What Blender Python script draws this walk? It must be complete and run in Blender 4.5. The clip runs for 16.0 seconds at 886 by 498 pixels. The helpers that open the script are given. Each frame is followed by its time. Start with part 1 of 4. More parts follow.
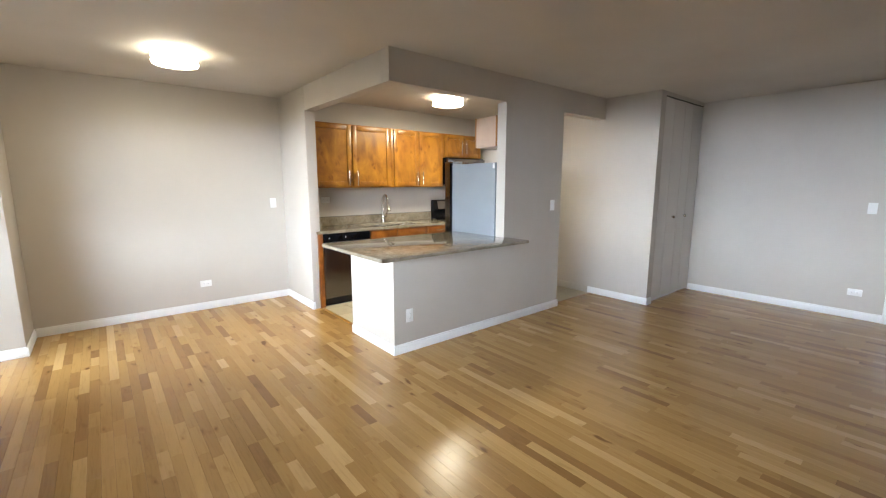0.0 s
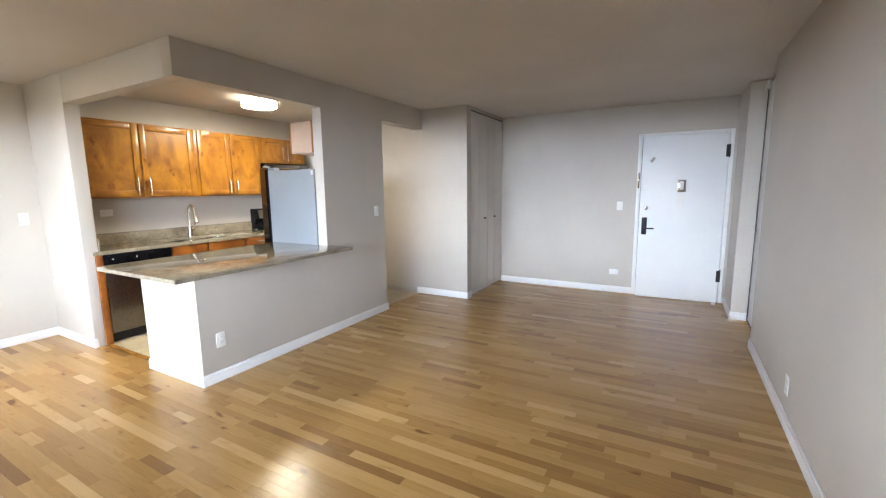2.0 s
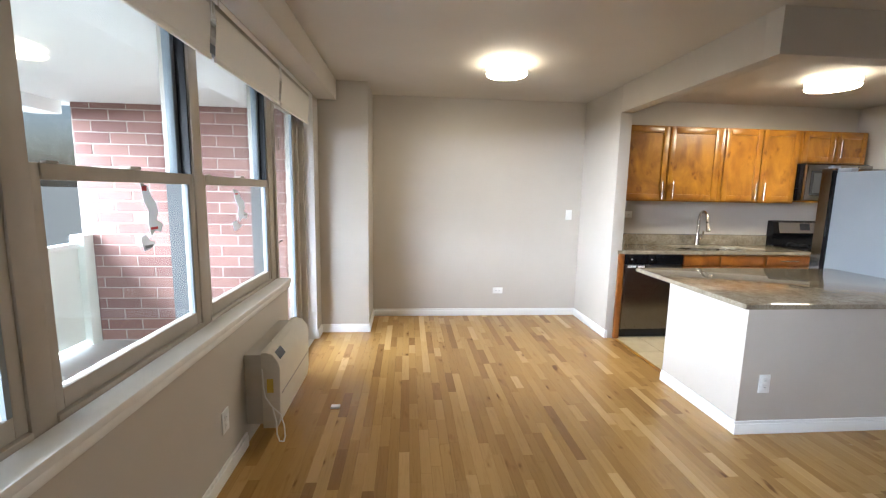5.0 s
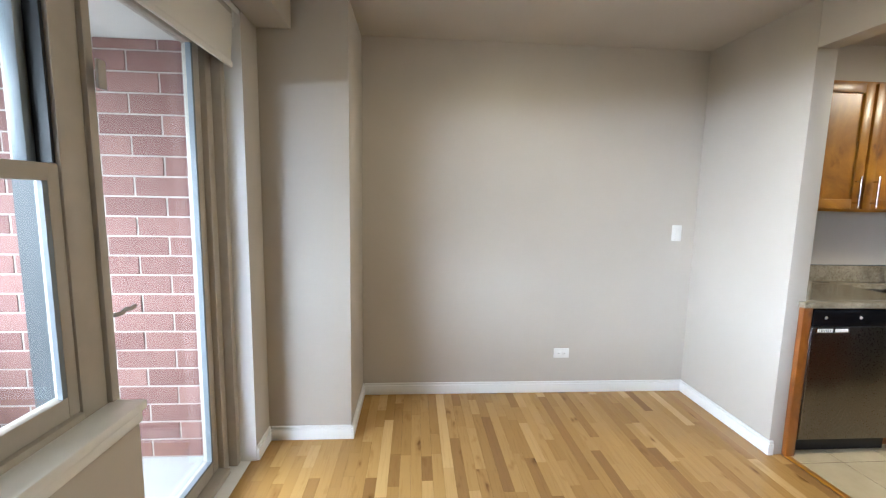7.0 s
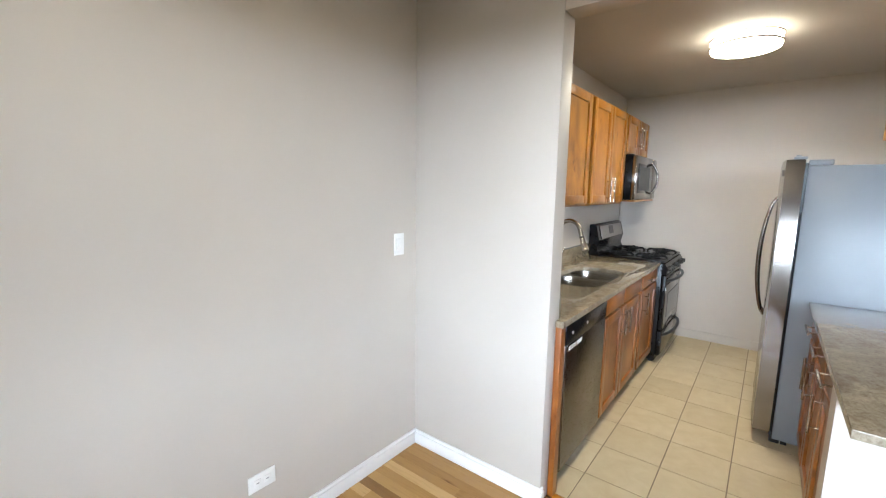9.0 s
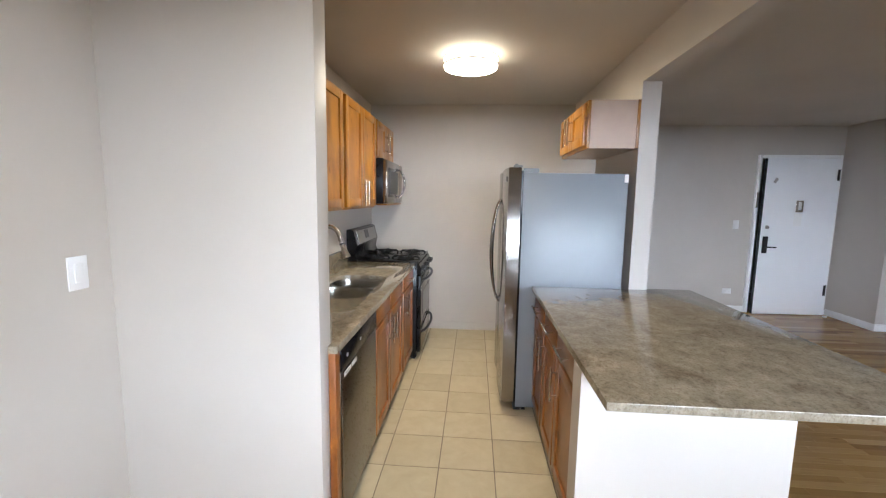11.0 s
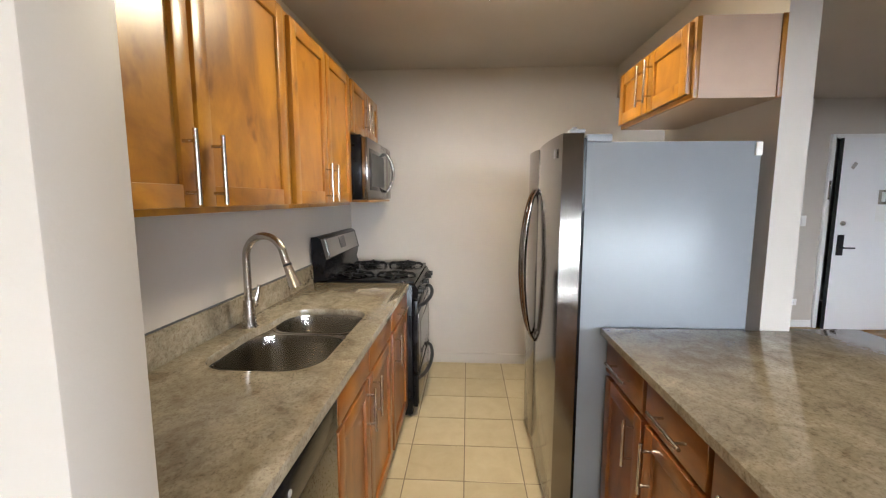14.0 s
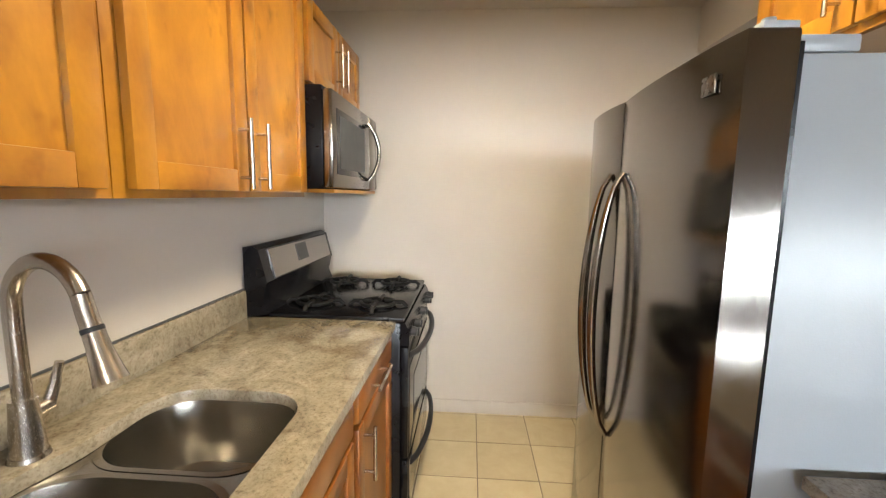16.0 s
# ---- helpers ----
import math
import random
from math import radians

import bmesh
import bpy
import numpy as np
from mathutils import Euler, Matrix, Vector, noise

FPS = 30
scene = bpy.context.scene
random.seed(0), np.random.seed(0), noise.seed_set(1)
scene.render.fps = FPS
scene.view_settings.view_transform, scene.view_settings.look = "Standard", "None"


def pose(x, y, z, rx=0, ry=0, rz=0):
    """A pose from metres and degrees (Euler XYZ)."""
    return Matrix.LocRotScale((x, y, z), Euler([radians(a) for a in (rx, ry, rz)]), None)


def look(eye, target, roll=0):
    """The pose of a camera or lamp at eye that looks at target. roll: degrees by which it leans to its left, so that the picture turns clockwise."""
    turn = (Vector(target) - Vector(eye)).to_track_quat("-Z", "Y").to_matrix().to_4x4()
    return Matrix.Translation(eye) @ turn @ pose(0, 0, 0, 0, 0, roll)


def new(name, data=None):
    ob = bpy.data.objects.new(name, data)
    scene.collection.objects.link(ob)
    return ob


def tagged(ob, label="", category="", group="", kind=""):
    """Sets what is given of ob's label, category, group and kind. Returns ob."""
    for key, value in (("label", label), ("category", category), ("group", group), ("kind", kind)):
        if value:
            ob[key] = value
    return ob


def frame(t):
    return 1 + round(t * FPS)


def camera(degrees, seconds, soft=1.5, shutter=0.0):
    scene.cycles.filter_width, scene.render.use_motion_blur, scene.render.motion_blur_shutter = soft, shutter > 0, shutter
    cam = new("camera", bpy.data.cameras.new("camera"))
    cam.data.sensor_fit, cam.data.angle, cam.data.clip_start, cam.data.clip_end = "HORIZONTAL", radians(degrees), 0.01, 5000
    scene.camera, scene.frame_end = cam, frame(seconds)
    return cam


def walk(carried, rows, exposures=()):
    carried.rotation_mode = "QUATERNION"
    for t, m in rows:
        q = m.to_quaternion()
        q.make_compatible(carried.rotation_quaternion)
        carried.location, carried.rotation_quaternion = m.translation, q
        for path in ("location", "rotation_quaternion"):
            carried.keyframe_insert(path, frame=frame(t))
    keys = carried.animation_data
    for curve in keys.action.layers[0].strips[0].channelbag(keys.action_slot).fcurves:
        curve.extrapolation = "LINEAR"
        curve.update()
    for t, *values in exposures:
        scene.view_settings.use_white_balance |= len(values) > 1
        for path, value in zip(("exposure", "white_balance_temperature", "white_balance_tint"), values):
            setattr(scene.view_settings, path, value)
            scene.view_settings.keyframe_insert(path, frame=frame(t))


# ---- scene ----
cam = camera(93.6, 16.0, soft=1.2)
PATH = [
    (0, (-1.796, -2.835, 1.447), (-0.541, -1.309, 1.135), 0.0),
    (0.5, (-1.727, -2.882, 1.45), (-0.176, -1.657, 1.144), -0.2),
    (1, (-1.691, -2.947, 1.453), (0.014, -1.945, 1.151), -0.5),
    (1.5, (-1.666, -2.98, 1.443), (0.099, -2.083, 1.162), -0.8),
    (2, (-1.667, -2.982, 1.455), (0.06, -2.017, 1.165), -0.7),
    (2.5, (-1.687, -2.92, 1.455), (-0.122, -1.708, 1.168), -0.6),
    (3, (-1.743, -2.886, 1.463), (-0.443, -1.393, 1.18), 0.1),
    (3.5, (-1.84, -2.85, 1.449), (-0.87, -1.123, 1.175), 0.9),
    (4, (-1.896, -2.796, 1.442), (-1.262, -0.919, 1.168), 1.3),
    (4.5, (-1.971, -2.58, 1.428), (-1.625, -0.629, 1.157), 1.3),
    (4.7, (-1.992, -2.443, 1.443), (-1.757, -0.476, 1.17), 1.2),
    (6.8, (-2.013, -0.584, 1.442), (-1.956, 1.399, 1.187), 1.0),
    (7, (-2.031, -0.384, 1.43), (-1.893, 1.596, 1.186), 1.1),
    (7.5, (-2.025, 0.032, 1.435), (-1.65, 1.985, 1.222), 1.3),
    (8, (-1.959, 0.488, 1.419), (-1.224, 2.335, 1.203), 0.9),
    (8.5, (-1.85, 0.788, 1.434), (-0.673, 2.387, 1.197), 0.5),
    (9, (-1.711, 0.98, 1.505), (-0.152, 2.199, 1.216), 0.8),
    (9.5, (-1.512, 1.053, 1.492), (0.308, 1.836, 1.223), 1.0),
    (10, (-1.45, 1.123, 1.486), (0.491, 1.536, 1.243), 1.0),
    (10.2, (-1.458, 1.121, 1.486), (0.502, 1.446, 1.252), 1.1),
    (12.3, (-1.218, 1.222, 1.461), (0.764, 1.306, 1.207), 0.8),
    (12.5, (-1.123, 1.222, 1.453), (0.858, 1.321, 1.193), 0.6),
    (13, (-0.854, 1.287, 1.436), (1.128, 1.379, 1.179), 0.3),
    (13.5, (-0.595, 1.34, 1.438), (1.386, 1.435, 1.184), 0.2),
    (14, (-0.363, 1.308, 1.434), (1.619, 1.425, 1.192), -0.0),
    (14.5, (-0.178, 1.333, 1.435), (1.803, 1.439, 1.178), 0.2),
    (15, (0.014, 1.381, 1.419), (1.992, 1.496, 1.151), 0.7),
    (15.5, (0.275, 1.363, 1.416), (2.252, 1.513, 1.154), 0.8),
    (16, (0.585, 1.384, 1.408), (2.564, 1.511, 1.151), 0.9),
]
EXPO = [(0.0, 0.80, 5550, 8), (2.0, 1.04, 5500, 9), (4.5, 0.72, 5500, 10), (7.0, 0.36, 5350, 8), (8.5, 0.52, 5350, 8), (10.0, 0.30, 5350, 11), (12.5, 0.36, 5720, 12), (14.0, 0.42, 5850, 11), (15.0, 0.76, 6000, 11), (16.0, 0.86, 6100, 10)]
walk(cam, [(t, look(eye, target, roll)) for t, eye, target, roll in PATH], EXPO)

SKY, DAY, LAMPS = 0.10, 46000.0, 22.0

# ---- world, lights ----
world = bpy.data.worlds.new("sky")
scene.world = world
world.use_nodes = True
wn, wl = world.node_tree.nodes, world.node_tree.links
sky = wn.new("ShaderNodeTexSky")
sky.sky_type, sky.sun_disc = "NISHITA", False
sky.sun_elevation, sky.sun_rotation = radians(38), radians(250)
sky.air_density, sky.dust_density = 1.0, 5.0
wl.new(sky.outputs[0], wn["Background"].inputs[0])
wn["Background"].inputs[1].default_value = SKY

sun = new("sun", bpy.data.lights.new("sun", "SUN"))
sun.data.energy, sun.data.angle, sun.data.color = 0.8, radians(15), (1.0, 0.95, 0.88)
sun.matrix_world = look((-6, -2, 6), (0, 0, 0))

# the bright overcast sky outside the open side of the balcony
day = new("daylight", bpy.data.lights.new("daylight", "AREA"))
day.data.shape, day.data.size, day.data.size_y = "RECTANGLE", 44.0, 9.2
day.data.energy, day.data.color = DAY, (0.965, 0.98, 1.0)
day.matrix_world = look((-13.4, -1.0, 5.8), (0, -1.0, 3.8))


# ---- materials ----
def material(name):
    m = bpy.data.materials.new(name)
    m.use_nodes = True
    n, l = m.node_tree.nodes, m.node_tree.links
    return m, n, l, n["Principled BSDF"]


def coords(n, l, scale):
    """World position, stretched by scale."""
    geo = n.new("ShaderNodeNewGeometry")
    mp = n.new("ShaderNodeMapping")
    mp.inputs["Scale"].default_value = scale
    l.new(geo.outputs["Position"], mp.inputs["Vector"])
    return mp.outputs[0]


def noise_tex(n, l, vec, scale, detail=4.0, rough=0.5, dist=0.0):
    t = n.new("ShaderNodeTexNoise")
    t.inputs["Scale"].default_value, t.inputs["Detail"].default_value = scale, detail
    t.inputs["Roughness"].default_value, t.inputs["Distortion"].default_value = rough, dist
    l.new(vec, t.inputs["Vector"])
    return t.outputs["Fac"]


def ramp(n, l, fac, stops):
    r = n.new("ShaderNodeValToRGB")
    el = r.color_ramp.elements
    while len(el) < len(stops):
        el.new(0.5)
    for e, (p, c) in zip(el, stops):
        e.position, e.color = p, (*c, 1.0)
    l.new(fac, r.inputs[0])
    return r.outputs[0]


def mix(n, l, a, b, fac=0.5, mode="MULTIPLY"):
    m = n.new("ShaderNodeMix")
    m.data_type, m.blend_type = "RGBA", mode
    m.inputs[0].default_value = fac
    l.new(a, m.inputs[6])
    l.new(b, m.inputs[7])
    return m.outputs[2]


def bump(n, l, fac, b, strength, dist=0.01):
    k = n.new("ShaderNodeBump")
    k.inputs["Strength"].default_value, k.inputs["Distance"].default_value = strength, dist
    l.new(fac, k.inputs["Height"])
    l.new(k.outputs[0], b.inputs["Normal"])


def paint(name, col, rough=0.55, vary=0.05, relief=0.15):
    m, n, l, b = material(name)
    v = coords(n, l, (1, 1, 1))
    big = noise_tex(n, l, v, 1.3, 3)
    c = ramp(n, l, big, [(0.3, tuple(x * (1 - vary) for x in col)), (0.7, tuple(min(1, x * (1 + vary)) for x in col))])
    l.new(c, b.inputs["Base Color"])
    fine = noise_tex(n, l, v, 180, 3)
    bump(n, l, fine, b, relief, 0.002)
    b.inputs["Roughness"].default_value = rough
    return m


def plain(name, col, rough=0.4, metal=0.0, vary=0.12, scale=14, coat=0.0, spec=0.5):
    m, n, l, b = material(name)
    v = coords(n, l, (1, 1, 1))
    f = noise_tex(n, l, v, scale, 5)
    c = ramp(n, l, f, [(0.25, tuple(x * (1 - vary) for x in col)), (0.75, tuple(min(1, x * (1 + vary)) for x in col))])
    l.new(c, b.inputs["Base Color"])
    r = n.new("ShaderNodeMapRange")
    r.inputs["To Min"].default_value, r.inputs["To Max"].default_value = rough * 0.8, rough * 1.2
    l.new(f, r.inputs["Value"])
    l.new(r.outputs[0], b.inputs["Roughness"])
    b.inputs["Metallic"].default_value = metal
    b.inputs["Coat Weight"].default_value = coat
    b.inputs["Specular IOR Level"].default_value = spec
    return m


def pebbled(name, col):
    """Sheet metal under a fine leathery paint."""
    m, n, l, b = material(name)
    v = coords(n, l, (1, 1, 1))
    f = noise_tex(n, l, v, 260, 3)
    big = noise_tex(n, l, v, 3.0, 4, 0.55)
    c = ramp(n, l, big, [(0.25, tuple(x * 0.95 for x in col)), (0.75, tuple(x * 1.05 for x in col))])
    l.new(c, b.inputs["Base Color"])
    b.inputs["Roughness"].default_value = 0.3
    b.inputs["Specular IOR Level"].default_value = 0.5
    bump(n, l, f, b, 0.2, 0.001)
    return m


def brushed(name, col, rough, stretch, relief=0.05):
    m, n, l, b = material(name)
    v = coords(n, l, stretch)
    f = noise_tex(n, l, v, 40, 4)
    c = ramp(n, l, f, [(0.2, tuple(x * 0.92 for x in col)), (0.8, tuple(min(1, x * 1.06) for x in col))])
    l.new(c, b.inputs["Base Color"])
    r = n.new("ShaderNodeMapRange")
    r.inputs["To Min"].default_value, r.inputs["To Max"].default_value = rough * 0.8, rough * 1.25
    l.new(f, r.inputs["Value"])
    l.new(r.outputs[0], b.inputs["Roughness"])
    b.inputs["Metallic"].default_value = 1.0
    bump(n, l, f, b, relief, 0.001)
    return m


def wood_floor(name, by_object):
    m, n, l, b = material(name)
    if by_object:
        rnd = n.new("ShaderNodeObjectInfo").outputs["Random"]
    else:
        rnd = n.new("ShaderNodeNewGeometry").outputs["Random Per Island"]
    tone = ramp(n, l, rnd, [(0.0, (0.24, 0.13, 0.040)), (0.12, (0.325, 0.185, 0.056)), (0.5, (0.385, 0.228, 0.071)), (0.88, (0.45, 0.277, 0.093)), (1.0, (0.56, 0.37, 0.148))])
    # grain runs along the boards and differs from board to board
    shift = n.new("ShaderNodeCombineXYZ")
    mul = n.new("ShaderNodeMath")
    mul.operation = "MULTIPLY"
    mul.inputs[1].default_value = 37.0
    l.new(rnd, mul.inputs[0])
    l.new(mul.outputs[0], shift.inputs[2])
    l.new(mul.outputs[0], shift.inputs[1])
    geo = n.new("ShaderNodeNewGeometry")
    add = n.new("ShaderNodeVectorMath")
    l.new(geo.outputs["Position"], add.inputs[0])
    l.new(shift.outputs[0], add.inputs[1])
    mp = n.new("ShaderNodeMapping")
    mp.inputs["Scale"].default_value = (26, 1.6, 1)
    l.new(add.outputs[0], mp.inputs["Vector"])
    g = noise_tex(n, l, mp.outputs[0], 3.0, 6, 0.6, 0.6)
    grain = ramp(n, l, g, [(0.2, (0.72, 0.68, 0.62)), (0.5, (1, 1, 1)), (0.8, (1.0, 0.98, 0.95))])
    c = mix(n, l, tone, grain, 0.7)
    mp2 = n.new("ShaderNodeMapping")
    mp2.inputs["Scale"].default_value = (9, 3.2, 1)
    l.new(add.outputs[0], mp2.inputs["Vector"])
    k = noise_tex(n, l, mp2.outputs[0], 1.7, 2, 0.4)
    knots = ramp(n, l, k, [(0.23, (0.27, 0.18, 0.115)), (0.28, (0.80, 0.75, 0.69)), (0.36, (1, 1, 1))])
    c = mix(n, l, c, knots, 0.8)
    l.new(c, b.inputs["Base Color"])
    wear = noise_tex(n, l, coords(n, l, (1, 1, 1)), 2.2, 5)
    r = n.new("ShaderNodeMapRange")
    r.inputs["To Min"].default_value, r.inputs["To Max"].default_value = 0.20, 0.30
    l.new(wear, r.inputs["Value"])
    l.new(r.outputs[0], b.inputs["Roughness"])
    b.inputs["Specular IOR Level"].default_value = 0.34
    bump(n, l, g, b, 0.08, 0.002)
    return m


def cabinet_wood(name, along, darken=(1.0, 1.0, 1.0)):
    m, n, l, b = material(name)
    sc = (2.0, 2.0, 1.1) if along == "z" else (1.1, 2.0, 2.0)
    v = coords(n, l, sc)
    a = noise_tex(n, l, v, 2.0, 4, 0.55, 1.2)
    c = ramp(n, l, a, [(p, tuple(x * y for x, y in zip(q, darken))) for p, q in ((0.22, (0.15, 0.058, 0.007)), (0.42, (0.275, 0.115, 0.010)), (0.6, (0.365, 0.163, 0.012)), (0.82, (0.475, 0.24, 0.021)))])
    f = noise_tex(n, l, coords(n, l, tuple(x * (12 if x > 1 else 2) for x in sc)), 6, 5)
    g = ramp(n, l, f, [(0.3, (0.82, 0.78, 0.74)), (0.6, (1, 1, 1))])
    c = mix(n, l, c, g, 0.3)
    k = noise_tex(n, l, coords(n, l, (4, 4, 2.6)), 2.9, 3, 0.5)
    kn = ramp(n, l, k, [(0.27, (0.30, 0.2, 0.12)), (0.31, (0.62, 0.52, 0.42)), (0.39, (1, 1, 1))])
    c = mix(n, l, c, kn, 0.7)
    cloud = noise_tex(n, l, coords(n, l, (1.5, 1.5, 1.0)), 3.1, 3, 0.55, 0.5)
    c = mix(n, l, c, ramp(n, l, cloud, [(0.3, (0.68, 0.58, 0.48)), (0.46, (1.0, 0.97, 0.95)), (0.65, (1.25, 1.27, 1.2))]), 0.8)
    l.new(c, b.inputs["Base Color"])
    b.inputs["Roughness"].default_value = 0.33
    b.inputs["Coat Weight"].default_value = 0.25
    b.inputs["Coat Roughness"].default_value = 0.25
    bump(n, l, f, b, 0.05, 0.001)
    return m


def stone(name):
    """Polished granite: cloudy patches of tan and grey, brown drifts and a fine speckle."""
    m, n, l, b = material(name)
    v = coords(n, l, (1, 1, 1))
    a = noise_tex(n, l, v, 9, 7, 0.62, 1.1)
    c1 = ramp(n, l, a, [(0.28, (0.17, 0.142, 0.10)), (0.42, (0.235, 0.207, 0.158)), (0.56, (0.28, 0.252, 0.20)), (0.74, (0.345, 0.317, 0.258))])
    sp = noise_tex(n, l, v, 150, 5, 0.7)
    c2 = ramp(n, l, sp, [(0.34, (0.55, 0.5, 0.44)), (0.47, (0.95, 0.95, 0.93)), (0.68, (1.08, 1.08, 1.08))])
    c = mix(n, l, c1, c2, 0.7)
    mid = noise_tex(n, l, coords(n, l, (1.0, 1.15, 1.0)), 70, 4, 0.6, 0.4)
    c = mix(n, l, c, ramp(n, l, mid, [(0.34, (0.5, 0.45, 0.38)), (0.46, (0.92, 0.9, 0.86)), (0.6, (1.04, 1.03, 1.0)), (0.72, (1.18, 1.16, 1.12))]), 0.5)
    drift = noise_tex(n, l, coords(n, l, (1.0, 1.3, 1.0)), 4.0, 5, 0.55, 0.7)
    c = mix(n, l, c, ramp(n, l, drift, [(0.32, (0.52, 0.45, 0.36)), (0.44, (0.95, 0.92, 0.87)), (0.58, (1.06, 1.02, 0.94)), (0.72, (1.12, 1.12, 1.12))]), 0.7)
    l.new(c, b.inputs["Base Color"])
    b.inputs["Roughness"].default_value = 0.07
    bump(n, l, sp, b, 0.02, 0.001)
    return m


def tile_clay(name):
    m, n, l, b = material(name)
    rnd = n.new("ShaderNodeObjectInfo").outputs["Random"]
    tone = ramp(n, l, rnd, [(0.0, (0.53, 0.45, 0.29)), (1.0, (0.61, 0.525, 0.35))])
    f = noise_tex(n, l, coords(n, l, (1, 1, 1)), 9, 6, 0.6, 0.4)
    g = ramp(n, l, f, [(0.25, (0.84, 0.8, 0.74)), (0.7, (1, 1, 1))])
    l.new(mix(n, l, tone, g, 0.9), b.inputs["Base Color"])
    b.inputs["Roughness"].default_value = 0.36
    bump(n, l, noise_tex(n, l, coords(n, l, (1, 1, 1)), 60, 4), b, 0.12, 0.002)
    return m


def brick_clay(name):
    m, n, l, b = material(name)
    rnd = n.new("ShaderNodeObjectInfo").outputs["Random"]
    tone = ramp(n, l, rnd, [(0.0, (0.175, 0.083, 0.071)), (0.5, (0.22, 0.11, 0.094)), (1.0, (0.265, 0.14, 0.12))])
    f = noise_tex(n, l, coords(n, l, (1, 1, 1)), 22, 6, 0.65)
    g = ramp(n, l, f, [(0.25, (0.8, 0.78, 0.76)), (0.7, (1, 1, 1))])
    l.new(mix(n, l, tone, g, 0.7), b.inputs["Base Color"])
    b.inputs["Roughness"].default_value = 0.85
    bump(n, l, f, b, 0.05, 0.002)
    return m


def glass(name):
    """Clear pane: what is behind it, and a mirror that grows at a slant."""
    m, n, l, b = material(name)
    n.remove(b)
    tr, gl, lw, mx = n.new("ShaderNodeBsdfTransparent"), n.new("ShaderNodeBsdfGlossy"), n.new("ShaderNodeLayerWeight"), n.new("ShaderNodeMixShader")
    pw, ml = n.new("ShaderNodeMath"), n.new("ShaderNodeMath")
    pw.operation, pw.inputs[1].default_value = "POWER", 5.0
    ml.operation, ml.inputs[1].default_value, ml.inputs[2].default_value = "MULTIPLY_ADD", 0.9, 0.035
    tr.inputs[0].default_value = (0.96, 0.98, 0.97, 1)
    gl.inputs["Roughness"].default_value = 0.02
    l.new(lw.outputs["Facing"], pw.inputs[0])
    l.new(pw.outputs[0], ml.inputs[0])
    l.new(ml.outputs[0], mx.inputs[0])
    l.new(tr.outputs[0], mx.inputs[1])
    l.new(gl.outputs[0], mx.inputs[2])
    l.new(mx.outputs[0], n["Material Output"].inputs[0])
    return m


def dusty(name):
    """A pane with a dry film of dust that the daylight behind it whitens."""
    m = glass(name)
    n, l = m.node_tree.nodes, m.node_tree.links
    out = n["Material Output"]
    was = out.inputs[0].links[0].from_socket
    veil, mx = n.new("ShaderNodeBsdfTranslucent"), n.new("ShaderNodeMixShader")
    veil.inputs[0].default_value = (0.58, 0.64, 0.72, 1)
    f = noise_tex(n, l, coords(n, l, (1, 1.6, 1)), 3.0, 4)
    r = n.new("ShaderNodeMapRange")
    r.inputs["To Min"].default_value, r.inputs["To Max"].default_value = 0.0012, 0.0024
    l.new(f, r.inputs["Value"])
    l.new(r.outputs[0], mx.inputs[0])
    l.new(was, mx.inputs[1])
    l.new(veil.outputs[0], mx.inputs[2])
    l.new(mx.outputs[0], out.inputs[0])
    return m


def paper(name, col, least=0.02, most=0.10):
    """Thin paper or cloth that lets a little light through."""
    m, n, l, b = material(name)
    veil, mx = n.new("ShaderNodeBsdfTranslucent"), n.new("ShaderNodeMixShader")
    veil.inputs[0].default_value = (*col, 1)
    b.inputs["Base Color"].default_value = (*col, 1)
    b.inputs["Roughness"].default_value = 0.6
    f = noise_tex(n, l, coords(n, l, (1, 1, 1)), 25, 3)
    r = n.new("ShaderNodeMapRange")
    r.inputs["To Min"].default_value, r.inputs["To Max"].default_value = least, most
    l.new(f, r.inputs["Value"])
    l.new(r.outputs[0], mx.inputs[0])
    l.new(b.outputs[0], mx.inputs[1])
    l.new(veil.outputs[0], mx.inputs[2])
    l.new(mx.outputs[0], n["Material Output"].inputs[0])
    return m


def glow(name, col, strength):
    m, n, l, b = material(name)
    b.inputs["Base Color"].default_value = (0.9, 0.88, 0.84, 1)
    b.inputs["Emission Color"].default_value = (*col, 1)
    b.inputs["Emission Strength"].default_value = strength
    b.inputs["Roughness"].default_value = 0.35
    return m


WALL = paint("wall_paint", (0.495, 0.458, 0.405), 0.5)
CEIL = paint("ceiling_paint", (0.545, 0.51, 0.458), 0.7)
WHITE = paint("white_trim_paint", (0.80, 0.80, 0.79), 0.32, 0.02, 0.05)
DOORWHITE = paint("white_door_paint", (0.78, 0.79, 0.80), 0.38, 0.03, 0.08)
CLOSET = paint("closet_door_paint", (0.62, 0.585, 0.54), 0.42, 0.03, 0.05)
FRAME = plain("window_frame_taupe", (0.40, 0.36, 0.30), 0.45, 0, 0.06)
# pale sash parts, coloured dark and bluish to offset the strong daylight
SASHDIM = plain("sash_edge_dimmed", (0.17, 0.195, 0.215), 0.4, 0, 0.04)
SILLMAT = plain("window_sill_white", (0.74, 0.73, 0.70), 0.3, 0, 0.05)
PLANK, PLANKS = wood_floor("oak_board", True), wood_floor("oak_boards", False)
UNDER = plain("floor_joint_dark", (0.15, 0.09, 0.045), 0.8)
CABV, CABH = cabinet_wood("honey_maple", "z"), cabinet_wood("honey_maple_across", "x")
# the same maple, darker and redder: shade on the base units put into colour
SHADEV, SHADEH = cabinet_wood("honey_maple_shaded", "z", (0.70, 0.55, 1.0)), cabinet_wood("honey_maple_shaded_across", "x", (0.70, 0.55, 1.0))
